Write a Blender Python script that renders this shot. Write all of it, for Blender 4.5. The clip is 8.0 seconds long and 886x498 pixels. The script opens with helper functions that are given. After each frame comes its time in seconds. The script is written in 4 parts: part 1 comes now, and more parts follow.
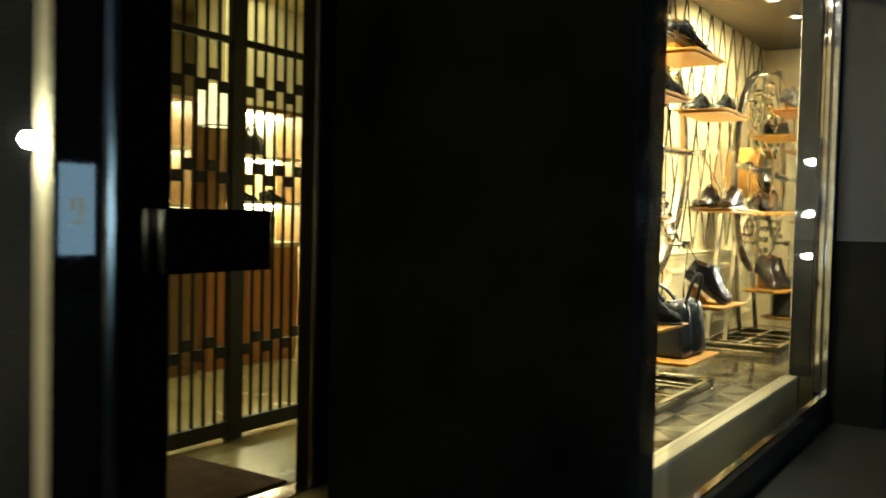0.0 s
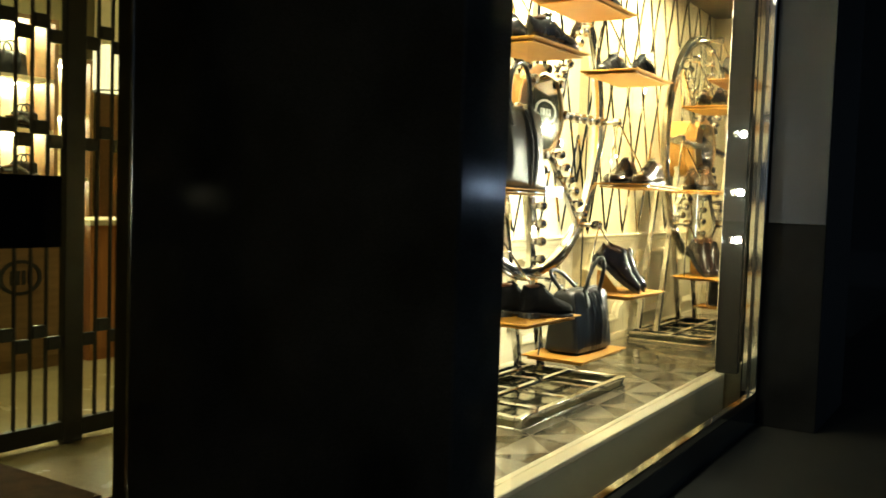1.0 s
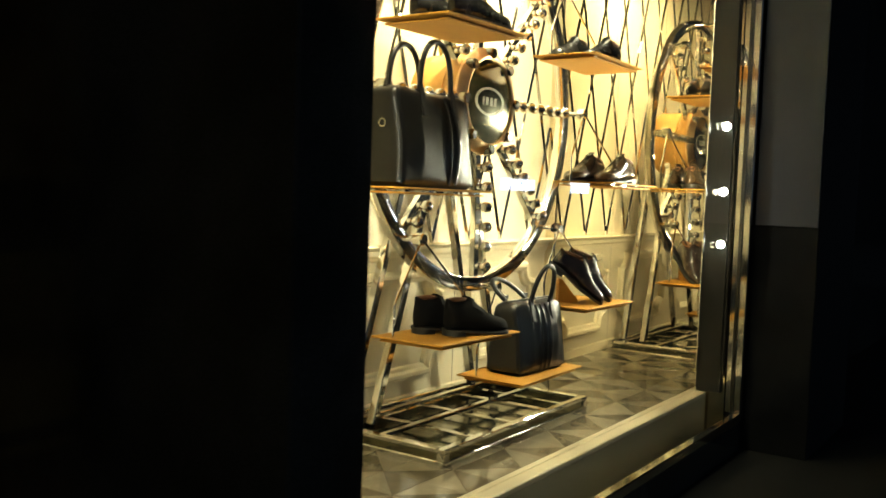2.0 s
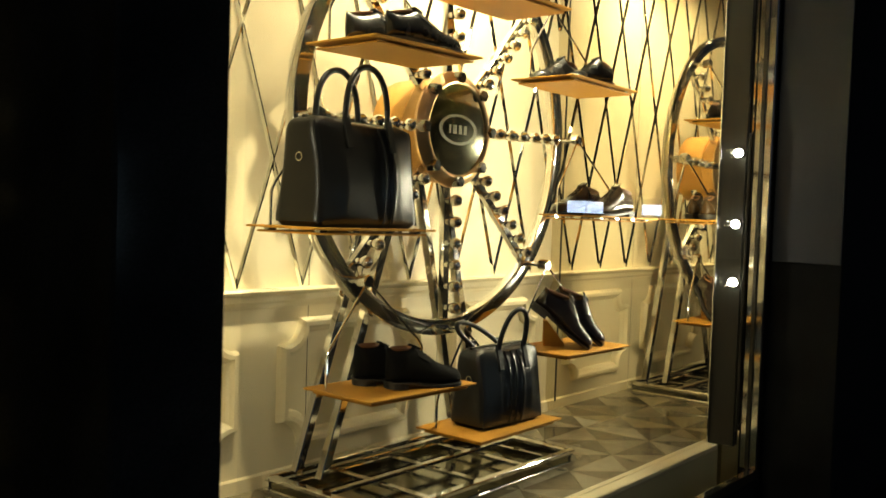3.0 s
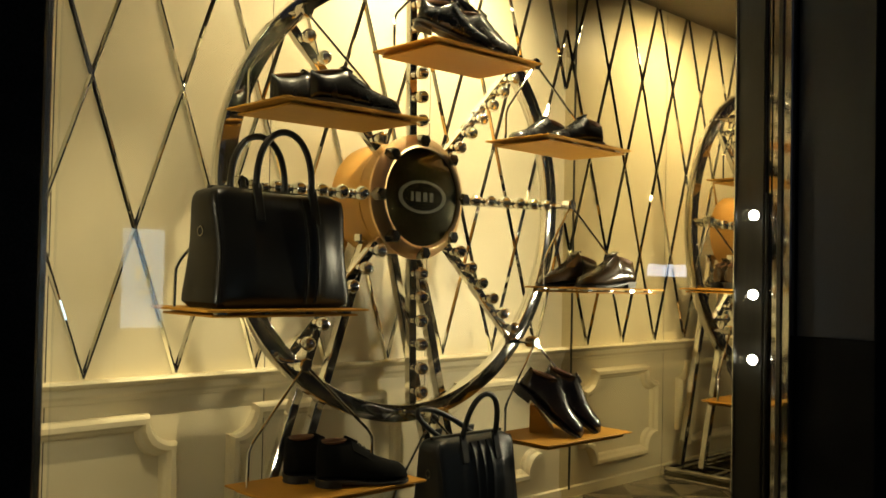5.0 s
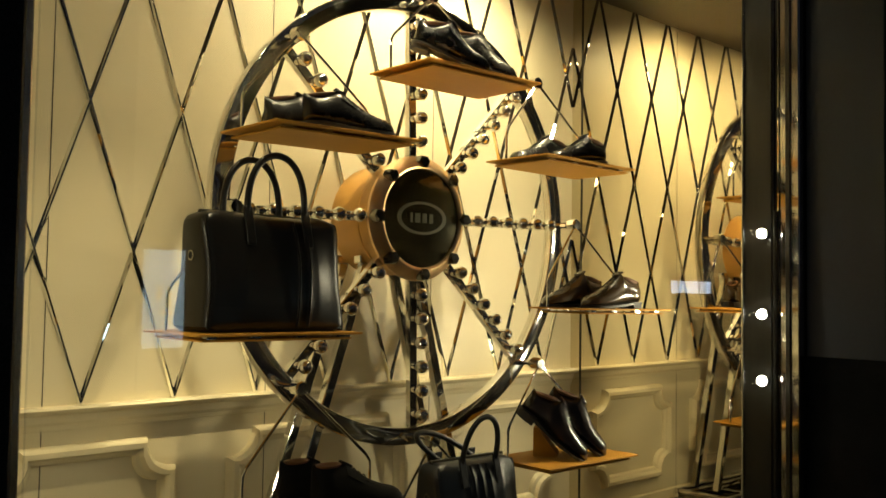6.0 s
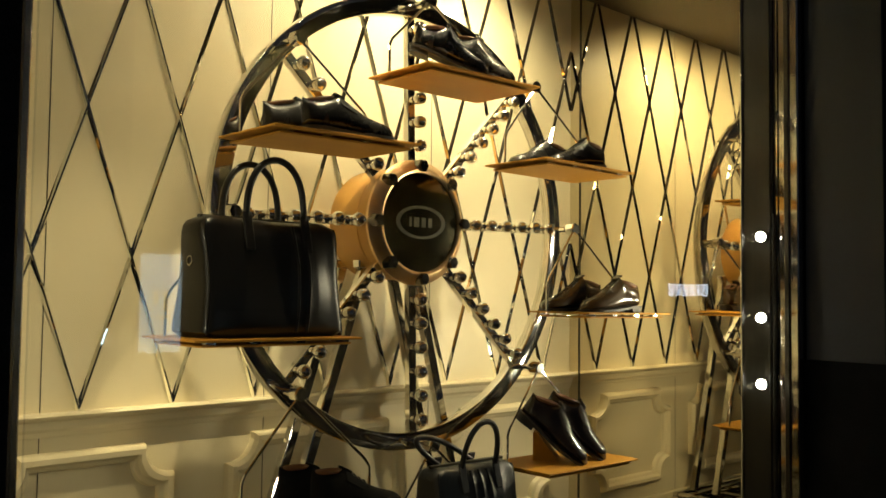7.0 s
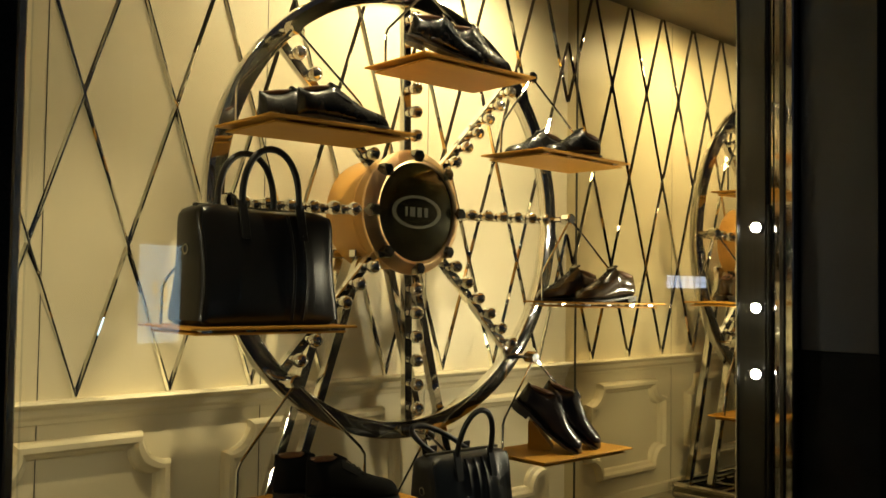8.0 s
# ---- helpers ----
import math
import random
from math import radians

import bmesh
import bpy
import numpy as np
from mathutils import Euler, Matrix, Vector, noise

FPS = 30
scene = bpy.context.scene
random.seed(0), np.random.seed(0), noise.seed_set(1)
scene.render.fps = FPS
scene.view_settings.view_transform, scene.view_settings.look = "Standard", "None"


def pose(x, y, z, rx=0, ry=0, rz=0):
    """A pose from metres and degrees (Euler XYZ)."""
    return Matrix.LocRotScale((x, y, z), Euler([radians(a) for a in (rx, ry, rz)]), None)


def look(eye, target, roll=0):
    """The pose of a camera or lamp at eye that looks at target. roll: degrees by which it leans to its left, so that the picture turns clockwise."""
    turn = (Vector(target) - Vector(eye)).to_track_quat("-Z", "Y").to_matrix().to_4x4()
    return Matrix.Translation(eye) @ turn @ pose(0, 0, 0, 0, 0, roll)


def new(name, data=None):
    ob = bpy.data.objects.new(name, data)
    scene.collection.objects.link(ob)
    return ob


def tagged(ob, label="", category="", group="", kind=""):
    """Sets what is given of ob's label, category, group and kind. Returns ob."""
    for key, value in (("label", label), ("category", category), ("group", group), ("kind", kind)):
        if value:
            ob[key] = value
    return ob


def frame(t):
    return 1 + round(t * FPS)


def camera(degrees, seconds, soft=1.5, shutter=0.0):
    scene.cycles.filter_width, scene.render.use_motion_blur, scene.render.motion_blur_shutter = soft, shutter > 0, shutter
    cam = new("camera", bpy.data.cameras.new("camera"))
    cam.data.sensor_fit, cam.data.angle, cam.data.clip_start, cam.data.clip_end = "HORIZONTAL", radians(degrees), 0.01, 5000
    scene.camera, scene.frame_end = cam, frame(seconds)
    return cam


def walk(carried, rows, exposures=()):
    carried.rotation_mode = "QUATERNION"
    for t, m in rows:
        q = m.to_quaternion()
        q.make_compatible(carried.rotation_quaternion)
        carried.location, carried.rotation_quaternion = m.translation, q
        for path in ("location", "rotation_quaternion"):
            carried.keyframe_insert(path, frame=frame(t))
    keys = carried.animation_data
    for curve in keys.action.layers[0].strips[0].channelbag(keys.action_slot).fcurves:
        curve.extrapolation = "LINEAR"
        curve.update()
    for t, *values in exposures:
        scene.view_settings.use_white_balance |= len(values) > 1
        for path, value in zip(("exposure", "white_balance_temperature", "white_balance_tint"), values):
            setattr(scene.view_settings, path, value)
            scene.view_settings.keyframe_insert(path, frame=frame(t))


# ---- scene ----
cam = camera(52.47, 8.0, soft=1.6, shutter=0.5)
PATH = [
    (0.0, (-2.6661, -0.9471, 1.0627), (-0.9902, 0.1418, 0.9875), 1.33),
    (0.5, (-2.2758, -1.0183, 1.0637), (-0.5908, 0.0540, 0.9595), 1.77),
    (1.0, (-1.9696, -1.0612, 1.0374), (-0.2777, -0.0006, 0.9255), 1.96),
    (1.5, (-1.7027, -1.0980, 1.0432), (-0.0198, -0.0241, 0.9228), 1.95),
    (3.0, (-1.0022, -1.3426, 1.1305), (0.5330, -0.0636, 1.0444), 1.93),
    (3.5, (-0.8550, -1.3695, 1.1491), (0.6471, -0.0500, 1.0986), 1.78),
    (4.0, (-0.7201, -1.3901, 1.1576), (0.7481, -0.0321, 1.1484), 1.69),
    (4.5, (-0.6187, -1.4287, 1.1637), (0.8110, -0.0303, 1.1874), 1.43),
    (6.0, (-0.4750, -1.5086, 1.1821), (0.8734, -0.0343, 1.2723), 0.86),
    (6.5, (-0.4792, -1.4977, 1.1876), (0.8738, -0.0279, 1.2838), 0.78),
    (7.0, (-0.4760, -1.4993, 1.1850), (0.8775, -0.0301, 1.2828), 0.71),
    (7.5, (-0.4747, -1.5007, 1.1808), (0.8801, -0.0323, 1.2716), 0.75),
    (8.0, (-0.4748, -1.5148, 1.1783), (0.8802, -0.0458, 1.2579), 0.82),
]
walk(cam, [(t, look(eye, aim, roll)) for t, eye, aim, roll in PATH],
     exposures=((0.0, 2.45, 5450, -4), (0.5, 2.5, 5450, -4), (1.0, 2.35, 5500, -4), (1.5, 2.05, 5600, -3), (2.2, 1.5, 5850, -2), (3.0, 1.08, 6050, 0), (3.5, 0.82, 6200, 1), (4.0, 0.56, 6300, 2), (4.5, 0.36, 6380, 2), (6.0, 0.20, 6380, 2), (8.0, 0.14, 6380, 2)))

# ------------------------------------------------------------------ plan, in metres
X_SIDE = 2.457            # right end of the show window
X_MIRROR = 2.440          # face of the mirror on it
Y_BACK = 0.888            # its panelled back wall
Z_FLOOR = 0.235           # its floor, above the pavement
Z_CEIL = 2.447
WHEEL = Vector((1.300, 0.575, 1.396))
R_RIM = 0.680
WARM = (1.0, 0.80, 0.46)

# ------------------------------------------------------------------ world and lamps
world = bpy.data.worlds.new("night")
scene.world = world
world.use_nodes = True
world.node_tree.nodes["Background"].inputs[0].default_value = (0.10, 0.11, 0.14, 1)
world.node_tree.nodes["Background"].inputs[1].default_value = 0.11


def lamp(name, kind, m, power, colour=WARM, size=0.05, **more):
    data = bpy.data.lights.new(name, kind)
    data.energy, data.color = power, colour
    if kind == "AREA":
        data.size = size
    else:
        data.shadow_soft_size = size
    if kind == "SPOT":
        data.spot_size, data.spot_blend = radians(more.get("angle", 60)), more.get("blend", 0.6)
    ob = new(name, data)
    ob.matrix_basis = m
    return ob


CEILING_SPOTS = [(0.55, 0.34, 4.0), (1.22, 0.42, 22.0), (1.76, 0.44, 58.0)]
FRONT_SPOTS = [(0.50, 0.17, 47.0), (0.98, 0.16, 90.0), (1.52, 0.15, 74.0), (2.05, 0.16, 34.0)]
for sx, sy, power in FRONT_SPOTS:
    lamp("front_spot_lamp", "SPOT", look((sx, sy, Z_CEIL - 0.03), (sx - 0.04, Y_BACK, 0.42)), power, WARM, 0.012, angle=44, blend=0.9)
for sx, sy, power in CEILING_SPOTS:
    lamp("ceiling_spot_lamp", "SPOT", look((sx, sy, Z_CEIL - 0.075), (sx, Y_BACK - 0.05, 1.80)), power, WARM, 0.03, angle=132, blend=1.0)
BULB_Z = (1.391, 1.114, 0.888)
for bz in BULB_Z:
    lamp("right_post_lamp", "SPOT", look((X_SIDE - 0.067, 0.026, bz), (0.9, 0.75, 1.00)), 11.0, (1.0, 0.85, 0.56), 0.02, angle=130, blend=0.8)
    lamp("left_post_lamp", "SPOT", look((0.075, 0.125, bz), (1.2, 0.85, 0.70)), 1.1, (1.0, 0.85, 0.56), 0.02, angle=150, blend=0.8)


# ------------------------------------------------------------------ materials
def material(name):
    m = bpy.data.materials.new(name)
    m.use_nodes = True
    return m, m.node_tree.nodes, m.node_tree.links, m.node_tree.nodes["Principled BSDF"]


def surface(name, colour, rough=0.5, metal=0.0, vary=0.12, scale=6.0, fine=90.0, bump=0.1, spread=0.08, coat=0.0, stretch=(1, 1, 1), second=None, tone=0.0, gloss=0.5):
    """Colour broken up at two scales, uneven gloss and a fine relief."""
    m, n, l, p = material(name)
    tc = n.new("ShaderNodeTexCoord")
    mp = n.new("ShaderNodeMapping")
    mp.inputs["Scale"].default_value = stretch
    l.new(tc.outputs["Object"], mp.inputs[0])
    big, small = n.new("ShaderNodeTexNoise"), n.new("ShaderNodeTexNoise")
    for node, s, d in ((big, scale, 4), (small, fine, 3)):
        node.inputs["Scale"].default_value, node.inputs["Detail"].default_value = s, d
        l.new(mp.outputs[0], node.inputs["Vector"])
    mix = n.new("ShaderNodeMix")
    mix.data_type = "RGBA"
    low = second or tuple(c * (1 - vary * 2) for c in colour)
    mix.inputs[6].default_value = (*low, 1)
    mix.inputs[7].default_value = (*colour, 1)
    ramp = n.new("ShaderNodeMapRange")
    ramp.inputs[1].default_value, ramp.inputs[2].default_value = 0.3, 0.62
    l.new(big.outputs["Fac"], ramp.inputs[0])
    l.new(ramp.outputs[0], mix.inputs[0])
    grain = n.new("ShaderNodeHueSaturation")
    gr = n.new("ShaderNodeMapRange")
    gr.inputs[1].default_value, gr.inputs[2].default_value = 0.25, 0.75
    gr.inputs[3].default_value, gr.inputs[4].default_value = 1 - vary, 1 + vary
    l.new(small.outputs["Fac"], gr.inputs[0])
    l.new(mix.outputs[2], grain.inputs["Color"])
    last = gr.outputs[0]
    if tone:
        info = n.new("ShaderNodeObjectInfo")
        tr = n.new("ShaderNodeMapRange")
        tr.inputs[3].default_value, tr.inputs[4].default_value = 1 - tone, 1 + tone
        l.new(info.outputs["Random"], tr.inputs[0])
        mul = n.new("ShaderNodeMath")
        mul.operation = "MULTIPLY"
        l.new(last, mul.inputs[0])
        l.new(tr.outputs[0], mul.inputs[1])
        last = mul.outputs[0]
    l.new(last, grain.inputs["Value"])
    l.new(grain.outputs[0], p.inputs["Base Color"])
    rr = n.new("ShaderNodeMapRange")
    rr.inputs[3].default_value, rr.inputs[4].default_value = max(0.02, rough - spread), min(1, rough + spread)
    l.new(big.outputs["Fac"], rr.inputs[0])
    l.new(rr.outputs[0], p.inputs["Roughness"])
    p.inputs["Metallic"].default_value = metal
    p.inputs["Coat Weight"].default_value = coat
    p.inputs["Coat Roughness"].default_value = 0.08
    p.inputs["Specular IOR Level"].default_value = gloss
    if bump:
        b = n.new("ShaderNodeBump")
        b.inputs["Strength"].default_value, b.inputs["Distance"].default_value = bump, 0.002
        l.new(small.outputs["Fac"], b.inputs["Height"])
        l.new(b.outputs[0], p.inputs["Normal"])
    return m


def glowing(name, colour, strength):
    m, n, l, p = material(name)
    p.inputs["Base Color"].default_value = (*colour, 1)
    p.inputs["Emission Color"].default_value = (*colour, 1)
    p.inputs["Emission Strength"].default_value = strength
    return m


def pane_material(name, tint=(1, 1, 1)):
    m, n, l, p = material(name)
    n.remove(p)
    out = n["Material Output"]
    clear, gloss, mix, fres = n.new("ShaderNodeBsdfTransparent"), n.new("ShaderNodeBsdfGlossy"), n.new("ShaderNodeMixShader"), n.new("ShaderNodeLayerWeight")
    clear.inputs[0].default_value = (*tint, 1)
    gloss.inputs["Roughness"].default_value = 0.004
    fres.inputs[0].default_value = 0.5
    power, part_of = n.new("ShaderNodeMath"), n.new("ShaderNodeMapRange")
    power.operation, power.inputs[1].default_value = "POWER", 5.0
    part_of.inputs[3].default_value, part_of.inputs[4].default_value = 0.04, 1.0
    l.new(fres.outputs["Facing"], power.inputs[0])
    l.new(power.outputs[0], part_of.inputs[0])
    l.new(part_of.outputs[0], mix.inputs[0])
    l.new(clear.outputs[0], mix.inputs[1])
    l.new(gloss.outputs[0], mix.inputs[2])
    l.new(mix.outputs[0], out.inputs[0])
    return m


CREAM = surface("cream_paint", (0.74, 0.66, 0.45), 0.42, vary=0.05, scale=2.2, fine=160, bump=0.04, second=(0.70, 0.62, 0.415))
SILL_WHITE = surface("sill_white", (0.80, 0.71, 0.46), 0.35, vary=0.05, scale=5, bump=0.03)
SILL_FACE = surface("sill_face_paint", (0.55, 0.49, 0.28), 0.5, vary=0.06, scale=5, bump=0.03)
CHROME = surface("chrome", (0.80, 0.79, 0.76), 0.07, metal=1.0, vary=0.05, scale=9, fine=40, bump=0.012, spread=0.04)
STEEL = surface("polished_steel_frame", (0.55, 0.55, 0.53), 0.16, metal=1.0, vary=0.08, scale=14, fine=60, bump=0.04, spread=0.07)
POST_BLACK = surface("dark_bronze_post", (0.016, 0.015, 0.011), 0.34, vary=0.2, scale=16, bump=0.02, spread=0.1, stretch=(1, 4, 0.15), gloss=0.45)
DARKSTEEL = surface("dark_bronze_metal", (0.050, 0.046, 0.034), 0.34, metal=0.6, vary=0.15, scale=10, bump=0.04)
MIRROR = surface("mirror_silver", (0.86, 0.87, 0.84), 0.02, metal=1.0, vary=0.01, scale=3, fine=20, bump=0.0, spread=0.005)
NUT = surface("dark_polished_nut", (0.22, 0.21, 0.19), 0.16, metal=1.0, vary=0.08, scale=30, bump=0.02)
BIG_MIRROR = surface("warm_mirror_silver", (0.71, 0.65, 0.51), 0.02, metal=1.0, vary=0.01, scale=3, fine=20, bump=0.0, spread=0.005)
BRASS = surface("rose_brass", (0.88, 0.62, 0.34), 0.34, metal=1.0, vary=0.06, scale=12, fine=60, bump=0.02, spread=0.05)
SMOKE = surface("smoked_metal_disc", (0.25, 0.235, 0.16), 0.12, metal=1.0, vary=0.05, scale=9, fine=40, bump=0.008, spread=0.04)
ETCH = surface("etched_metal", (0.11, 0.105, 0.08), 0.36, metal=0.9, vary=0.06, scale=30)
TAN = surface("tan_leather_drum", (0.62, 0.33, 0.065), 0.45, vary=0.07, scale=9, fine=220, bump=0.12, second=(0.50, 0.25, 0.05))
BOARD = surface("tan_board", (0.47, 0.235, 0.030), 0.62, gloss=0.15, vary=0.08, scale=7, fine=60, bump=0.05, stretch=(0.5, 5, 5), second=(0.42, 0.195, 0.025))
BLACK_LEATHER = surface("black_calf_leather", (0.008, 0.0075, 0.007), 0.26, vary=0.15, scale=14, fine=420, bump=0.18, spread=0.07, coat=0.12)
BAG_LEATHER = surface("black_bag_leather", (0.006, 0.0056, 0.005), 0.30, vary=0.15, scale=8, fine=520, bump=0.10, spread=0.06, gloss=0.42)
NAVY_LEATHER = surface("navy_bag_leather", (0.010, 0.012, 0.015), 0.34, vary=0.15, scale=9, fine=520, bump=0.25, spread=0.07)
SUEDE = surface("black_suede", (0.006, 0.0055, 0.005), 0.85, vary=0.2, scale=16, fine=600, bump=0.3, gloss=0.1)
BROWN_LEATHER = surface("dark_brown_leather", (0.016, 0.010, 0.008), 0.24, vary=0.2, scale=12, fine=300, bump=0.08, spread=0.08, coat=0.4)
BRONZE_LEATHER = surface("burnished_bronze_leather", (0.060, 0.038, 0.018), 0.20, vary=0.18, scale=14, fine=260, bump=0.08, spread=0.08, coat=0.4)
LINING = surface("shoe_lining", (0.16, 0.07, 0.025), 0.6, vary=0.1, scale=30)
RUBBER = surface("black_rubber_sole", (0.018, 0.016, 0.014), 0.55, vary=0.15, scale=20)
STONE_LIGHT = surface("pale_floor_stone", (0.30, 0.26, 0.175), 0.07, vary=0.1, scale=14, fine=90, bump=0.015, tone=0.12, spread=0.04)
STONE_DARK = surface("brown_floor_stone", (0.155, 0.128, 0.082), 0.07, vary=0.12, scale=14, fine=90, bump=0.015, tone=0.2, spread=0.04)
BLACK_STONE = surface("black_granite", (0.035, 0.035, 0.033), 0.11, vary=0.3, scale=3, fine=240, bump=0.02, spread=0.05, gloss=0.08)
MATT_STONE = surface("flamed_black_granite", (0.012, 0.012, 0.012), 0.7, vary=0.3, scale=4, fine=260, bump=0.15, gloss=0.06)
GREY_PANEL = surface("grey_facade_panel", (0.011, 0.014, 0.024), 0.55, vary=0.08, scale=2, fine=120, bump=0.05)
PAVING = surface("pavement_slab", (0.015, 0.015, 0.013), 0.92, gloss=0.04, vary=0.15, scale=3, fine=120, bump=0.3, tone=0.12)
GROUND = surface("street_ground", (0.05, 0.048, 0.045), 0.9, gloss=0.05, vary=0.2, scale=2, fine=150, bump=0.3)
DARK_CEIL = surface("brown_ceiling", (0.105, 0.08, 0.048), 0.6, vary=0.06, scale=3)
BULB_GLOW = glowing("bulb_glow", (1.0, 0.90, 0.70), 60.0)
SPOT_GLOW = glowing("spot_glow", (1.0, 0.86, 0.58), 30.0)
GLASS = pane_material("window_glass")


# ------------------------------------------------------------------ mesh helpers
def mesh_of(bm, name, mat, smooth=False):
    me = bpy.data.meshes.new(name)
    bmesh.ops.recalc_face_normals(bm, faces=bm.faces)
    bm.to_mesh(me)
    bm.free()
    me.materials.append(mat)
    if smooth:
        for poly in me.polygons:
            poly.use_smooth = True
        me.set_sharp_from_angle(angle=radians(40))
    return me


def part(name, bm, mat, parent=None, label="", m=None, smooth=False):
    ob = new(name, mesh_of(bm, name, mat, smooth) if isinstance(bm, bmesh.types.BMesh) else bm)
    ob.parent = parent
    if m is not None:
        ob.matrix_basis = m
    return tagged(ob, label) if label else ob


def thing(name, label, category, m=None, group="", kind=""):
    ob = new(name)
    if m is not None:
        ob.matrix_basis = m
    return tagged(ob, label, category, group, kind)


def box(bm, x0, x1, y0, y1, z0, z1, bevel=0.0, seg=1):
    g = bmesh.ops.create_cube(bm, size=1.0, matrix=Matrix.Translation(((x0 + x1) / 2, (y0 + y1) / 2, (z0 + z1) / 2)) @ Matrix.Diagonal((x1 - x0, y1 - y0, z1 - z0, 1)))
    if bevel:
        edges = {e for v in g["verts"] for e in v.link_edges}
        bmesh.ops.bevel(bm, geom=list(edges), offset=bevel, segments=seg, affect="EDGES", profile=0.5)
    return bm


def boxed(*a, **k):
    return box(bmesh.new(), *a, **k)


def structure(name, bm, mat, label, category, smooth=False):
    return tagged(part(name, bm, mat, smooth=smooth), label, category, kind="structure")


def lathe(bm, profile, axis_m=Matrix(), n=32, close=False):
    """Turns (radius, height) rows about the local z axis."""
    rings = []
    for r, h in profile:
        if r < 1e-6:
            rings.append([bm.verts.new(axis_m @ Vector((0, 0, h)))])
        else:
            rings.append([bm.verts.new(axis_m @ Vector((r * math.cos(2 * math.pi * i / n), r * math.sin(2 * math.pi * i / n), h))) for i in range(n)])
    pairs = list(zip(rings, rings[1:])) + ([(rings[-1], rings[0])] if close else [])
    for a, b in pairs:
        for i in range(n):
            j = (i + 1) % n
            if len(a) == 1 and len(b) > 1:
                bm.faces.new((a[0], b[i], b[j]))
            elif len(b) == 1 and len(a) > 1:
                bm.faces.new((a[i], a[j], b[0]))
            elif len(a) > 1:
                bm.faces.new((a[i], a[j], b[j], b[i]))
    return bm


def tube(bm, pts, r, n=8, caps=True):
    """A round bar along a polyline."""
    pts = [Vector(p) for p in pts]
    rings, up = [], None
    for i, p in enumerate(pts):
        d = (pts[min(i + 1, len(pts) - 1)] - pts[max(i - 1, 0)]).normalized()
        if up is None:
            up = d.orthogonal().normalized()
        up = (up - d * up.dot(d)).normalized()
        side = d.cross(up)
        rings.append([bm.verts.new(p + (up * math.cos(a) + side * math.sin(a)) * r) for a in (2 * math.pi * k / n for k in range(n))])
    for a, b in zip(rings, rings[1:]):
        for k in range(n):
            bm.faces.new((a[k], a[(k + 1) % n], b[(k + 1) % n], b[k]))
    if caps:
        bm.faces.new(rings[0])
        bm.faces.new(rings[-1])
    return bm


def bar(bm, a, b, wide, deep, side=Vector((0, 1, 0)), bevel=0.003):
    """A square bar from a to b; deep along side."""
    a, b = Vector(a), Vector(b)
    d = (b - a).normalized()
    s = (side - d * side.dot(d)).normalized()
    w = d.cross(s)
    m = Matrix((w, s, d)).transposed().to_4x4()
    m.translation = (a + b) / 2
    g = bmesh.ops.create_cube(bm, size=1.0, matrix=m @ Matrix.Diagonal((wide, deep, (b - a).length, 1)))
    if bevel:
        bmesh.ops.bevel(bm, geom=list({e for v in g["verts"] for e in v.link_edges}), offset=bevel, segments=1, affect="EDGES")
    return bm


def loft(bm, rings, caps=True):
    rows = [[bm.verts.new(p) for p in ring] for ring in rings]
    n = len(rows[0])
    for a, b in zip(rows, rows[1:]):
        for k in range(n):
            bm.faces.new((a[k], a[(k + 1) % n], b[(k + 1) % n], b[k]))
    if caps:
        bm.faces.new(rows[0])
        bm.faces.new(rows[-1])
    return bm


def prism(bm, outline, y0, y1):
    """An outline in x and z, extruded from y0 to y1."""
    a = [bm.verts.new((x, y0, z)) for x, z in outline]
    b = [bm.verts.new((x, y1, z)) for x, z in outline]
    bm.faces.new(a)
    bm.faces.new(b)
    for i in range(len(a)):
        j = (i + 1) % len(a)
        bm.faces.new((a[i], a[j], b[j], b[i]))
    return bm


FRONT = pose(0, 0, 0, 90)     # turns the local z axis towards the street (-y)


# ================================================================== street and facade
structure("ground", boxed(-400, 400, -400, 400, -0.30, -0.012), GROUND, "dark asphalt street surface at night", "ground")
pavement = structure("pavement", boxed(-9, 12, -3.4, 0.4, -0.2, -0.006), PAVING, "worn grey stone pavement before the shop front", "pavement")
structure("facade_pillar", boxed(-0.235, -0.012, -0.014, 1.10, -0.01, 3.4, 0.006), BLACK_STONE, "polished black granite pillar between door and show window", "pillar")
structure("facade_header", boxed(0.0, 2.53, -0.02, 0.30, 2.56, 3.4), BLACK_STONE, "black granite band above the show window", "facade")
structure("facade_plinth", boxed(0.0, 2.51, -0.078, -0.046, -0.01, 0.1175, 0.003), BLACK_STONE, "black granite plinth below the show window", "plinth")
structure("facade_pier", boxed(2.512, 3.30, -0.35, 1.2, -0.01, 3.4, 0.005), MATT_STONE, "projecting black granite pier beside the window", "pier")
structure("facade_panel", boxed(2.5045, 2.5115, -0.345, -0.088, 0.975, 3.4, 0.001), GREY_PANEL, "flat grey metal panel on the black pier", "panel")
structure("facade_wall_right", boxed(3.301, 12.0, 0.0, 1.2, -0.01, 3.4), BLACK_STONE, "black granite shop front further along", "facade")

# dark block added to shut out the sky's glow beyond the pier
structure("sky_blocker", boxed(26, 34, -60, 40, -0.3, 22), MATT_STONE, "plain dark building added to hide the night sky", "building")

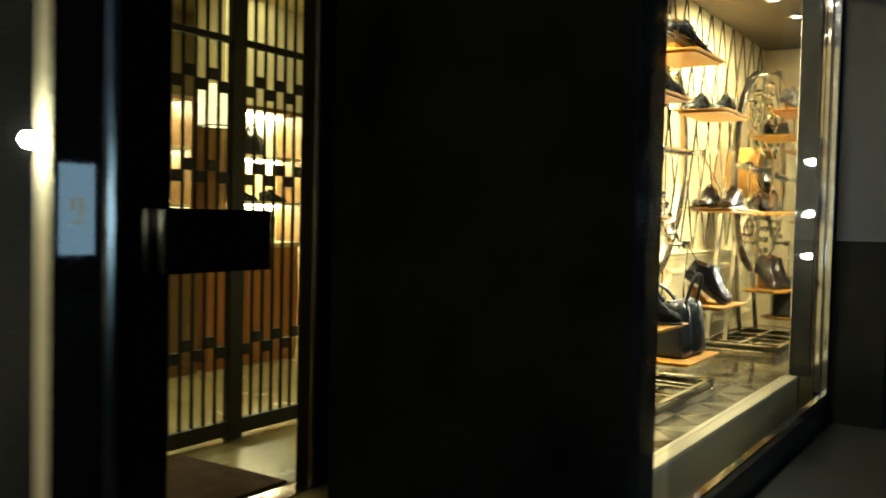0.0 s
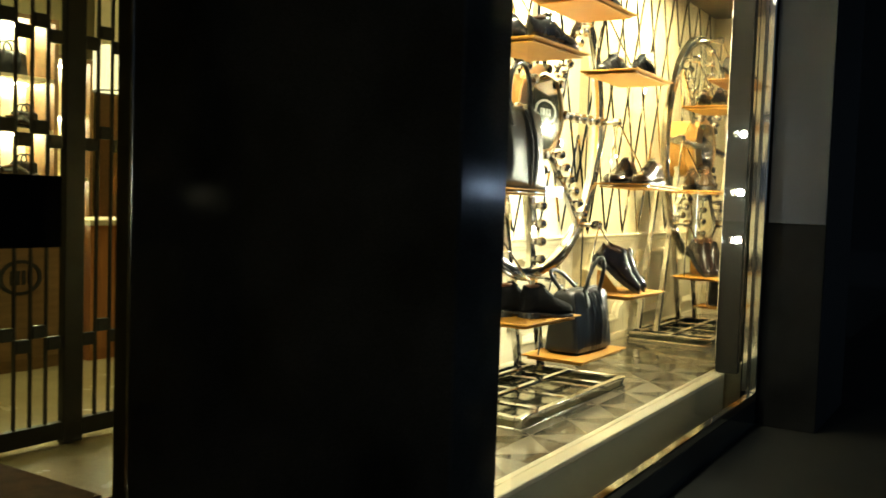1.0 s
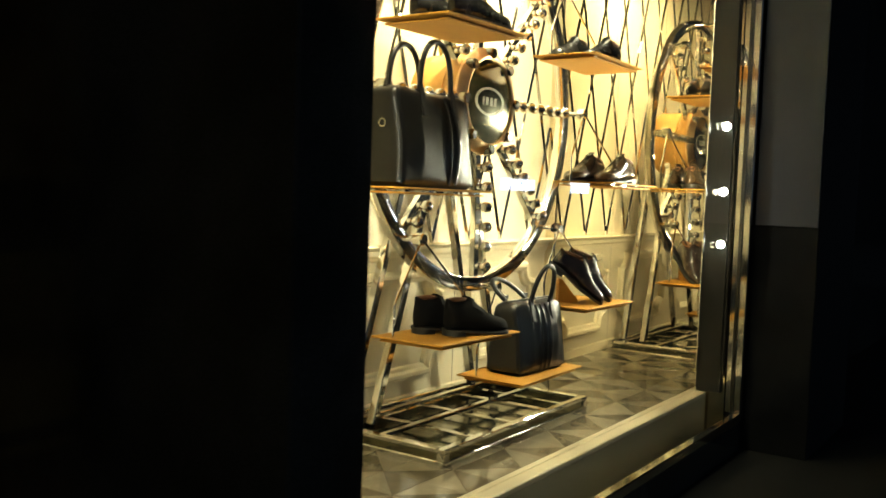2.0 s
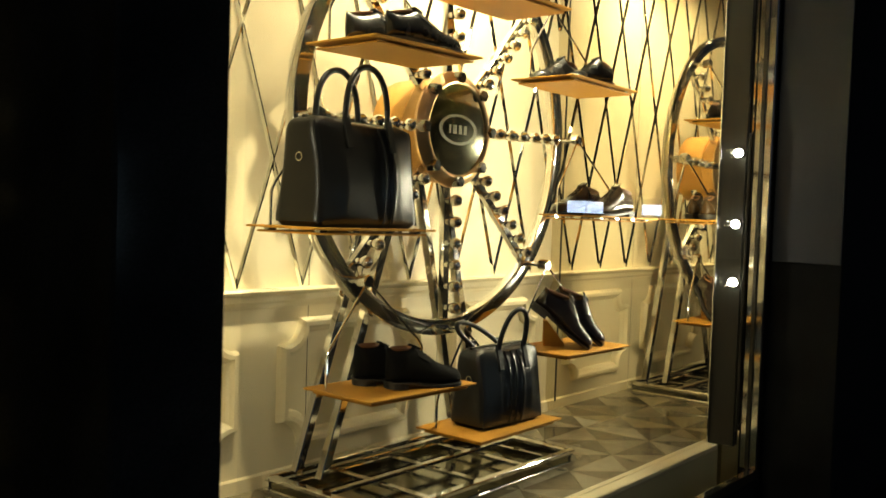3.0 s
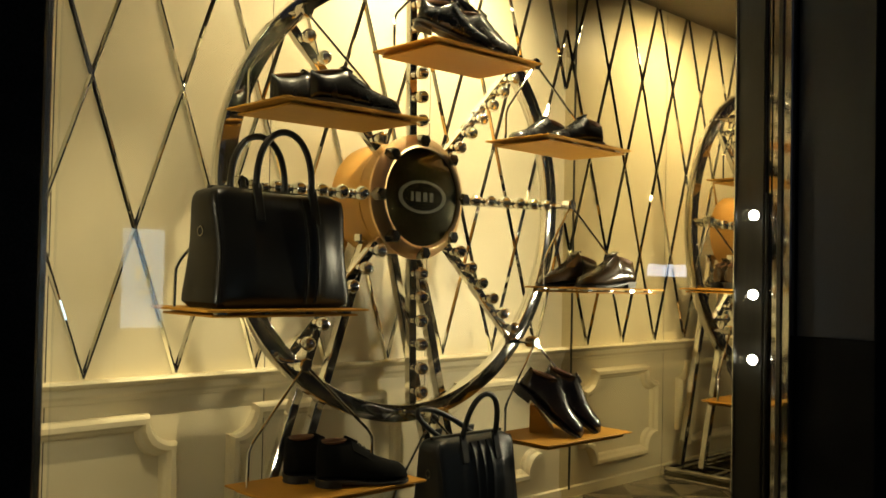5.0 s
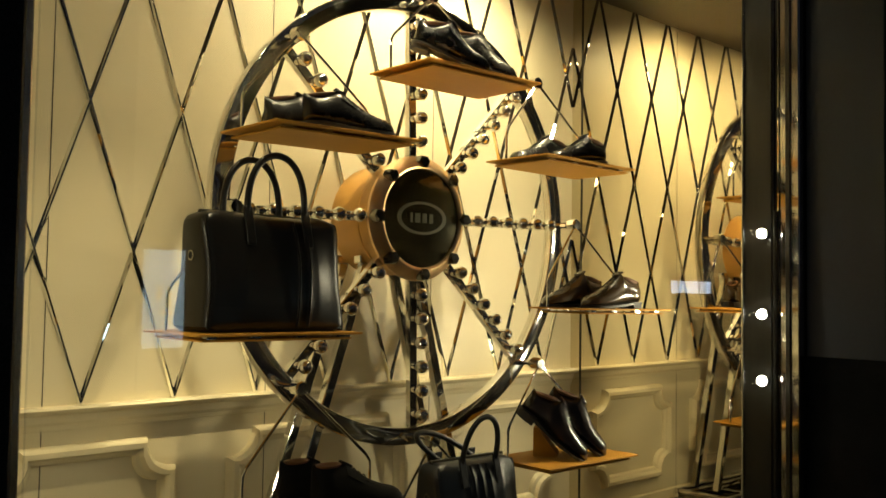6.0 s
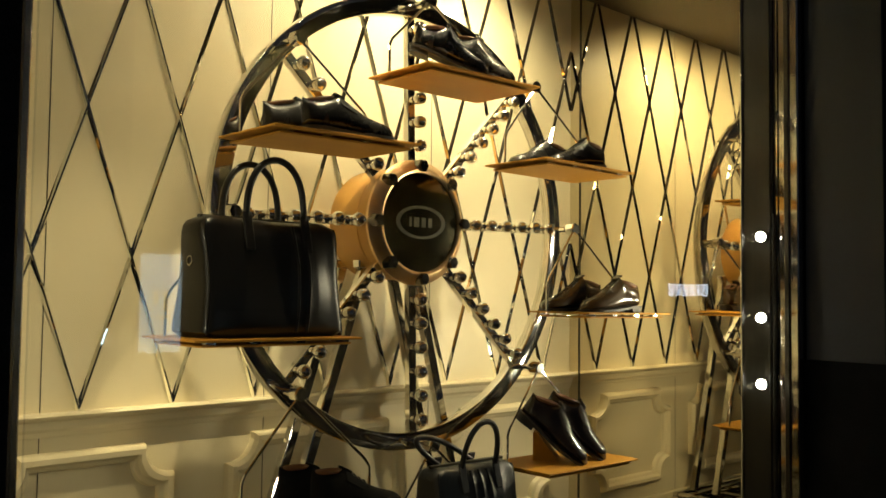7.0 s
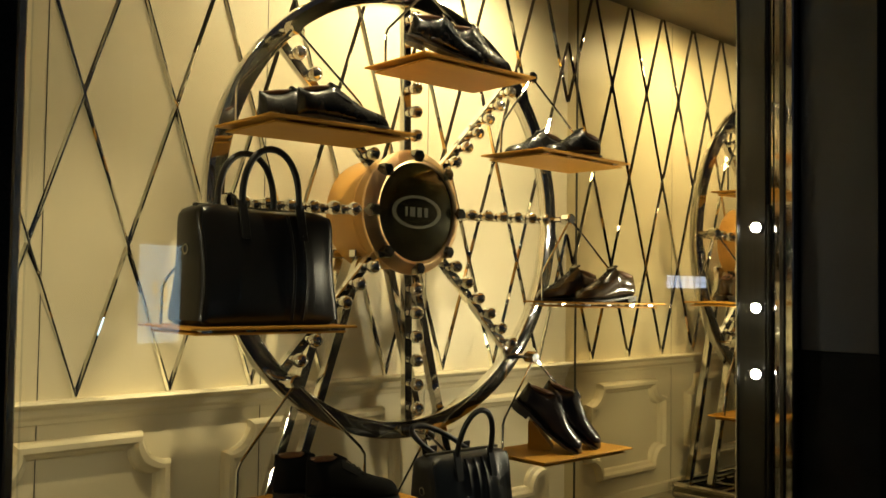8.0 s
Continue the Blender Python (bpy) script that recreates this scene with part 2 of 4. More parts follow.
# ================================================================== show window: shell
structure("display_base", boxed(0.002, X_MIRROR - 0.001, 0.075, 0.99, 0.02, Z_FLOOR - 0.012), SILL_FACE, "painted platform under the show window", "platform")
structure("display_ceiling", boxed(0.0, X_SIDE + 0.03, 0.06, 0.99, Z_CEIL, Z_CEIL + 0.09), DARK_CEIL, "brown ceiling of the show window", "ceiling")
structure("wall_left", boxed(0.0, 0.012, 0.16, Y_BACK, Z_FLOOR - 0.01, Z_CEIL), CREAM, "cream painted side wall of the show window", "wall")
wall_back = structure("wall_back", boxed(0.0, X_SIDE + 0.05, Y_BACK, 0.99, 0.02, Z_CEIL + 0.05), CREAM, "cream panelled wall with crossed mirror strips", "wall")
mirror_wall = structure("mirror_wall", boxed(X_MIRROR, X_SIDE + 0.03, 0.113, Y_BACK, 0.031, Z_CEIL), BIG_MIRROR, "full-height mirror on the window's side wall", "mirror")

structure("mirror_return", boxed(X_SIDE, X_SIDE + 0.03, -0.011, 0.1125, 0.031, Z_CEIL), BIG_MIRROR, "narrow mirror strip beside the window post", "mirror")
structure("corner_trim", boxed(X_MIRROR - 0.0035, X_MIRROR - 0.0002, Y_BACK - 0.055, Y_BACK - 0.0495, Z_FLOOR + 0.05, Z_CEIL), DARKSTEEL, "thin dark trim at the mirror edge", "trim")

# window frame, glass and sill
window = thing("window_1", "large shop window in a polished steel frame", "window", kind="structure")
part("frame_bottom", boxed(0.0, 2.50, -0.082, -0.045, 0.118, 0.155, 0.004), CHROME, window)
part("frame_base", boxed(0.0, 2.456, -0.0445, 0.063, 0.010, 0.030), DARKSTEEL, window)
part("frame_right", boxed(2.462, 2.502, -0.082, -0.012, 0.1555, 2.56, 0.004), CHROME, window)
part("frame_bead", boxed(2.4525, 2.4565, -0.052, -0.037, 0.1555, 2.509, 0.001), DARKSTEEL, window)
part("frame_left", boxed(-0.011, 0.009, 0.02, 0.085, 0.1705, 2.56, 0.003), STEEL, window)
part("frame_top", boxed(0.015, 2.461, -0.082, 0.045, 2.51, 2.56, 0.004), STEEL, window)
pane = part("pane", boxed(-0.009, 2.461, -0.064, -0.054, 0.1555, 2.509), GLASS, window)
pane.visible_shadow = False
sill = thing("window_sill", "cream painted inner sill with a pale top edge", "sill", kind="structure")
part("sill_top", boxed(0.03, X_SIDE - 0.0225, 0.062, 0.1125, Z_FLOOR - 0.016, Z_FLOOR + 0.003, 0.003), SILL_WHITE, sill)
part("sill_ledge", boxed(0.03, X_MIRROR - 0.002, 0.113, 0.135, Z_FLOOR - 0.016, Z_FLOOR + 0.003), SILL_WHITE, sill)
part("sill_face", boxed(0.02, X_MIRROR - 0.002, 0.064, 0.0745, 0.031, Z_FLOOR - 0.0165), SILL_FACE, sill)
post_r = structure("window_post", boxed(X_SIDE - 0.022, X_SIDE - 0.001, 0.003, 0.112, Z_FLOOR + 0.004, 2.44, 0.003), POST_BLACK, "dark bronze metal post at the mirror", "post")
structure("window_post", boxed(0.001, 0.016, 0.088, 0.158, Z_FLOOR + 0.004, 2.44, 0.003), DARKSTEEL, "dark bronze metal post at the window's edge", "post")


def post_bulb(x, y, z, turn):
    ob = thing("post_lamp", "small lit bulb lamp on the dark window post", "lamp", pose(x, y, z, 0, 0, turn), group="post lamps")
    part("socket", lathe(bmesh.new(), [(0, -0.012), (0.010, -0.012), (0.0165, -0.002), (0.0170, 0.012), (0.0158, 0.012), (0.0158, 0.004), (0, 0.004)], pose(0, 0, 0, 0, 90), 14), DARKSTEEL, ob, smooth=True)
    part("bulb", lathe(bmesh.new(), [(0, 0.005), (0.0155, 0.005), (0.0172, 0.013), (0.0155, 0.021), (0.010, 0.027), (0, 0.030)], pose(0, 0, 0, 0, 90), 16), BULB_GLOW, ob, "glowing warm white bulb", smooth=True)
    return ob


structure("post_bead", tube(bmesh.new(), [(X_SIDE - 0.027, 0.1075, Z_FLOOR + 0.004), (X_SIDE - 0.027, 0.1075, 2.44)], 0.0045, 8), CHROME, "thin chrome bead along the window post", "trim", smooth=True)
structure("lamp_rod", tube(bmesh.new(), [(2.443, -0.0035, 0.30), (2.443, -0.0035, 1.47)], 0.0045, 8), DARKSTEEL, "thin dark rod that carries the bulb lamps", "rod")
for bz in BULB_Z:
    post_bulb(2.424, 0.026, bz, 180)
    post_bulb(-0.004, 0.120, bz, 0)

# crossed mirror strips on the back wall
W, H, X0, Z0 = 0.2622, 0.402, 0.431, 0.870


def strip(x_a, z_a, x_b, z_b, lift):
    bm = bmesh.new()
    a, b = Vector((x_a, 0, z_a)), Vector((x_b, 0, z_b))
    d = (b - a).normalized()
    w = Vector((-d.z, 0, d.x)) * 0.0078
    y0, y1 = Y_BACK - 0.0005, Y_BACK - lift
    pro = []
    for p in (a, b):
        pro.append([p + w + Vector((0, y0, 0)), p + w * 0.3 + Vector((0, y1, 0)), p - w * 0.3 + Vector((0, y1, 0)), p - w + Vector((0, y0, 0))])
    loft(bm, pro)
    part("mirror_strip", bm, MIRROR, wall_back)


for k in range(-6, 15):
    for way in (-1, 1):
        x_a, z_a = X0 + k * W, Z0
        x_b, z_b = x_a + way * (Z_CEIL - Z0) / H * W / 2, Z_CEIL
        lo, hi = 0.0, 1.0
        for lim in (0.024, X_MIRROR - 0.002):
            t_l = (lim - x_a) / (x_b - x_a)
            if (lim < 1) == (way > 0):
                lo = max(lo, t_l)
            else:
                hi = min(hi, t_l)
        if hi - lo > 0.03:
            strip(x_a + (x_b - x_a) * lo, z_a + (z_b - z_a) * lo, x_a + (x_b - x_a) * hi, z_a + (z_b - z_a) * hi, 0.0075 if way > 0 else 0.009)

# chair rail, base board and raised panels
Z_RAIL = 0.867


def moulding(name, rows, x0, x1):
    bm = bmesh.new()
    loft(bm, [[Vector((x, Y_BACK - d, z)) for d, z in rows] for x in (x0, x1)])
    part(name, bm, CREAM, wall_back)


moulding("chair_rail", [(0, Z_RAIL), (0.040, Z_RAIL), (0.046, Z_RAIL - 0.006), (0.040, Z_RAIL - 0.014), (0.020, Z_RAIL - 0.022), (0.018, Z_RAIL - 0.040), (0.010, Z_RAIL - 0.050), (0.008, Z_RAIL - 0.062), (0, Z_RAIL - 0.064)], 0.0225, X_MIRROR - 0.001)
moulding("base_board", [(0, Z_FLOOR + 0.045), (0.012, Z_FLOOR + 0.040), (0.016, Z_FLOOR - 0.01), (0, Z_FLOOR - 0.01)], 0.0225, X_MIRROR - 0.001)


def notched(x0, x1, z0, z1, c):
    """A rectangle with stepped, cut corners."""
    q, bow = c * 0.24, c * 0.12
    cut = [(c, 0.0), (c, q)]
    for t in (0.25, 0.5, 0.75):
        lean = bow * math.sin(math.pi * t)
        cut.append((c + (q - c) * t + lean, q + (c - q) * t + lean))
    cut += [(q, c), (0.0, c)]
    out = [(x1 - u, z0 + v) for u, v in cut]
    out += [(x1 - u, z1 - v) for u, v in reversed(cut)]
    out += [(x0 + u, z1 - v) for u, v in cut]
    out += [(x0 + u, z0 + v) for u, v in reversed(cut)]
    return out


def panel(x0, x1, z0, z1):
    bm = bmesh.new()
    rings = []
    for inset, d in ((0, 0), (0.003, 0.020), (0.012, 0.034), (0.026, 0.034), (0.034, 0.020), (0.044, 0.014), (0.048, 0.006), (0.050, -0.002)):
        rings.append([Vector((x, Y_BACK - d, z)) for x, z in notched(x0 + inset, x1 - inset, z0 + inset, z1 - inset, 0.085 - inset * 0.25)])
    loft(bm, rings, caps=False)
    part("panel_moulding", bm, CREAM, wall_back)


for x0, x1 in ((0.19, 0.700), (0.862, 1.55), (1.725, 2.315)):
    panel(x0, x1, 0.345, 0.765)
for sx in (0.335, 0.99, 1.66):
    part("wall_seam", boxed(sx - 0.0012, sx + 0.0012, Y_BACK - 0.001, Y_BACK + 0.004, 0.24, Z_CEIL - 0.01), DARKSTEEL, wall_back)


# ceiling spots
def spot_fixture(x, y):
    ob = thing("ceiling_spot", "round recessed ceiling spot with a bright lamp", "spotlight", pose(x, y, Z_CEIL), group="ceiling spots")
    part("rim", lathe(bmesh.new(), [(0.030, 0.0), (0.030, -0.012), (0.046, -0.010), (0.048, 0.0)], n=24, close=True), STEEL, ob, smooth=True)
    part("lens", lathe(bmesh.new(), [(0, -0.004), (0.029, -0.004), (0.029, -0.001), (0, -0.001)], n=20), SPOT_GLOW, ob, "glowing lens")


for sx, sy, _ in CEILING_SPOTS + FRONT_SPOTS:
    spot_fixture(sx, sy - 0.02)

# ================================================================== big wheel
wheel = thing("ferris_wheel", "chrome display ferris wheel with tan hub on a chrome stand", "display wheel", Matrix.Translation(WHEEL))
TURN = radians(1.4)
prof = []
for sr, sy, corner in ((0, -1, 180), (1, -1, 270), (1, 1, 0), (0, 1, 90)):
    for step in (0, 30, 60, 90):
        a = radians(corner + step)
        prof.append((R_RIM - 0.052 + 0.052 * sr + 0.004 * (math.cos(a) + (1 if sr == 0 else -1)), sy * 0.015 + 0.004 * math.sin(a)))
part("rim", lathe(bmesh.new(), prof, FRONT, 128, close=True), CHROME, wheel, smooth=True)
part("hub_drum", lathe(bmesh.new(), [(0, -0.185), (0.168, -0.185), (0.172, -0.180), (0.172, -0.046), (0.166, -0.044), (0.166, -0.040), (0.175, -0.038), (0.176, 0.020), (0, 0.020)], FRONT, 64), TAN, wheel, "tan leather covered hub drum", smooth=True)
part("hub_ring", lathe(bmesh.new(), [(0.150, 0.018), (0.184, 0.018), (0.190, 0.022), (0.189, 0.030), (0.163, 0.054), (0.157, 0.056), (0.150, 0.053)], FRONT, 64, close=True), BRASS, wheel, "polished rose brass ring", smooth=True)
face = part("hub_face", lathe(bmesh.new(), [(0, 0.020), (0.152, 0.020), (0.152, 0.0465), (0.146, 0.0475), (0, 0.0475)], FRONT, 64), SMOKE, wheel, "smoked dark metal disc", smooth=True)
# plain oval badge with bars on the disc
bm = bmesh.new()
n = 48
for s0, s1 in ((1.0, 0.84),):
    outer = [(0.098 * math.cos(2 * math.pi * i / n), 0.050 * math.sin(2 * math.pi * i / n)) for i in range(n)]
    rows = [[bm.verts.new((x * s, -0.0475 - d, z * s)) for x, z in outer] for s, d in ((1.0, -0.001), (1.0, 0.0012), (s1, 0.0012), (s1, -0.001))]
    for a, b in zip(rows, rows[1:]):
        for i in range(n):
            bm.faces.new((a[i], a[(i + 1) % n], b[(i + 1) % n], b[i]))
part("badge", bm, ETCH, face)
for bx, bw in ((-0.042, 0.009), (-0.018, 0.020), (0.010, 0.017), (0.036, 0.015)):
    part("badge_bar", boxed(bx - bw / 2, bx + bw / 2, -0.0488, -0.0470, -0.014, 0.014), ETCH, face)

nut_mesh = mesh_of(lathe(bmesh.new(), [(0, 0.030), (0.0205, 0.030), (0.0205, 0.060), (0.017, 0.066), (0, 0.066)], FRONT, 6), "nut", NUT)
bulb_mesh = mesh_of(lathe(bmesh.new(), [(0, -0.006), (0.013, -0.006), (0.013, 0.008), (0.010, 0.011), (0.015, 0.016), (0.0196, 0.024), (0.0206, 0.032), (0.0175, 0.043), (0.0095, 0.0500), (0, 0.0515)], FRONT, 16), "bulb", CHROME, True)
for k in range(8):
    a = TURN + k * math.pi / 4
    d = Vector((math.cos(a), 0, math.sin(a)))
    part("nut", nut_mesh, None, wheel, m=Matrix.Translation(d * 0.170))
    spoke = part("spoke", bar(bmesh.new(), d * 0.172 + Vector((0, 0.004, 0)), d * (R_RIM - 0.0525) + Vector((0, 0.004, 0)), 0.028, 0.026), CHROME, wheel)
    for j in range(6):
        part("bulb", bulb_mesh, None, spoke, m=Matrix.Translation(d * (0.232 + 0.0715 * j) + Vector((0, -0.014, 0))))
    bm = bmesh.new()
    lathe(bm, [(0, 0.0185), (0.010, 0.0185), (0.010, 0.069), (0.012, 0.070), (0, 0.070)], Matrix.Translation(d * (R_RIM - 0.021)) @ FRONT, 12)
    lathe(bm, [(0, 0.070), (0.019, 0.070), (0.0205, 0.074), (0.0205, 0.104), (0.017, 0.109), (0, 0.109)], Matrix.Translation(d * (R_RIM - 0.021)) @ FRONT, 8)
    part("peg", bm, CHROME, wheel)
# stand: axle, two A-frames, base
part("axle", lathe(bmesh.new(), [(0, -0.245), (0.022, -0.245), (0.022, -0.15), (0, -0.15)], FRONT, 20), CHROME, wheel, smooth=True)
Z_BASE = 0.292 - WHEEL.z
for y in (0.10, 0.215):
    for x_top, x_foot in ((-0.10, -0.43), (0.10, 0.36)):
        part("leg", bar(bmesh.new(), (x_top, y, -0.135), (x_foot, y, Z_BASE - 0.004), 0.030, 0.030), CHROME, wheel)
    part("leg_head", boxed(-0.13, 0.13, y - 0.017, y + 0.017, -0.139, -0.112, 0.003), CHROME, wheel)
BX0, BX1, BY0, BY1 = 0.775 - WHEEL.x, 1.765 - WHEEL.x, 0.315 - WHEEL.y, 0.835 - WHEEL.y
for z1 in (Z_BASE, Z_BASE - 0.040):
    z0 = z1 - 0.016
    part("base_rail", boxed(BX0, BX1, BY0, BY0 + 0.028, z0, z1, 0.003), CHROME, wheel)
    part("base_rail", boxed(BX0, BX1, BY1 - 0.028, BY1, z0, z1, 0.003), CHROME, wheel)
    part("base_rail", boxed(BX0, BX0 + 0.028, BY0 + 0.0285, BY1 - 0.0285, z0, z1, 0.003), CHROME, wheel)
    part("base_rail", boxed(BX1 - 0.028, BX1, BY0 + 0.0285, BY1 - 0.0285, z0, z1, 0.003), CHROME, wheel)
for x in (BX0, BX1 - 0.028):
    for y in (BY0, BY1 - 0.028):
        part("base_post", boxed(x, x + 0.028, y, y + 0.028, Z_BASE - 0.0395, Z_BASE - 0.0165), CHROME, wheel)
for y in (BY0 + 0.006, BY1 - 0.010):
    part("base_side", boxed(BX0 + 0.029, BX1 - 0.029, y, y + 0.004, Z_BASE - 0.0395, Z_BASE - 0.0165), SMOKE, wheel, "dark mirrored plate")
for x in (BX0 + 0.006, BX1 - 0.010):
    part("base_side", boxed(x, x + 0.004, BY0 + 0.029, BY1 - 0.029, Z_BASE - 0.0395, Z_BASE - 0.0165), SMOKE, wheel, "dark mirrored plate")
part("base_plate", boxed(BX0 + 0.029, BX1 - 0.029, BY0 + 0.029, BY1 - 0.029, Z_BASE - 0.050, Z_BASE - 0.044), SMOKE, wheel, "dark mirrored plate")
for i in (1, 2):
    y = BY0 + (BY1 - BY0) * (0.14 + 0.36 * i)
    part("base_slat", boxed(BX0 + 0.029, BX1 - 0.029, y - 0.011, y + 0.011, Z_BASE - 0.014, Z_BASE - 0.001, 0.002), CHROME, wheel)
for i in (1, 2, 3):
    x = BX0 + (BX1 - BX0) * i / 4
    part("base_slat", boxed(x - 0.011, x + 0.011, BY0 + 0.029, BY1 - 0.029, Z_BASE - 0.029, Z_BASE - 0.0165, 0.002), CHROME, wheel)


# ================================================================== hanging trays
TW, TD = 0.440, 0.258


def tray(k, swing):
    a = TURN + k * math.pi / 4
    peg = WHEEL + Vector((math.cos(a) * (R_RIM - 0.021), -0.098, math.sin(a) * (R_RIM - 0.021)))
    drop = {2: 0.262, 4: 0.302}.get(k, 0.284)
    ob = thing("hanging_tray", "tan board tray hung from the wheel by bent wires", "tray", Matrix.Translation((peg.x, peg.y - 0.113, peg.z - drop)) @ pose(0, 0, 0, 0, swing), group="wheel trays")
    part("board", boxed(-TW / 2, TW / 2, -TD / 2, TD / 2, -0.0055, 0.0, 0.0012), BOARD, ob)
    part("lower_board", boxed(-TW / 2 + 0.022, TW / 2 - 0.022, -TD / 2 + 0.016, TD / 2 - 0.016, -0.0175, -0.0125, 0.001), BOARD, ob)
    for gx in (-0.17, -0.06, 0.06, 0.17):
        for gy in (-0.095, 0.095):
            part("spacer", boxed(gx - 0.012, gx + 0.012, gy - 0.010, gy + 0.010, -0.0124, -0.0056), STEEL, ob, "small steel spacer")
    for s in (-1, 1):
        part("wire", tube(bmesh.new(), [(0, 0.113, drop), (s * 0.182, 0.070, 0.105), (s * 0.194, 0.066, 0.085), (s * 0.196, 0.064, -0.006)], 0.0040, 8), CHROME, ob, smooth=True)
    return ob


TRAYS = [tray(k, s) for k, s in enumerate((0.6, 0.5, -0.6, -0.8, 0.4, 0.6, -0.5, 0.5))]


# ================================================================== shoes
POW = 1.65


def shoe_rings(length, width, ankle, open_at, toe_h, collar):
    """Cross-sections from heel to toe; the shoe points along +x with its sole at z = 0."""
    rings = []
    for i in range(25):
        s = i / 24
        x = s * length
        w = width * (0.30 + 0.10 * min(1, s / 0.12) + 0.10 * math.sin(math.pi * min(1, max(0, (s - 0.25) / 0.85))))
        if s > 0.80:
            w *= math.sqrt(max(0.02, 1 - ((s - 0.80) / 0.205) ** 2))
        if s < 0.10:
            w *= math.sqrt(max(0.10, 1 - ((0.10 - s) / 0.105) ** 2))
        if s < open_at:
            h = ankle * (collar + (1 - collar) * (s / open_at) ** 2 - 0.09 * math.sin(math.pi * s / open_at))
        else:
            u = (s - open_at) / (1 - open_at)
            h = toe_h + (ankle - toe_h) * (1 - u) ** POW - toe_h * 0.55 * max(0, (u - 0.82) / 0.18) ** 2
        narrow = 0.52 if s < open_at else 0.52 + 0.2 * (s - open_at) / (1 - open_at)
        ring = []
        for k in range(16):
            a = 2 * math.pi * k / 16
            c, q = math.cos(a), math.sin(a)
            px = math.copysign(abs(c) ** 0.65, c)
            pz = math.copysign(abs(q) ** 0.8, q)
            up = (pz + 1) / 2
            ring.append(Vector((x, px * w * (1 - (1 - narrow) * up ** 1.5), 0.012 + up * (h - 0.012))))
        rings.append(ring)
    return rings


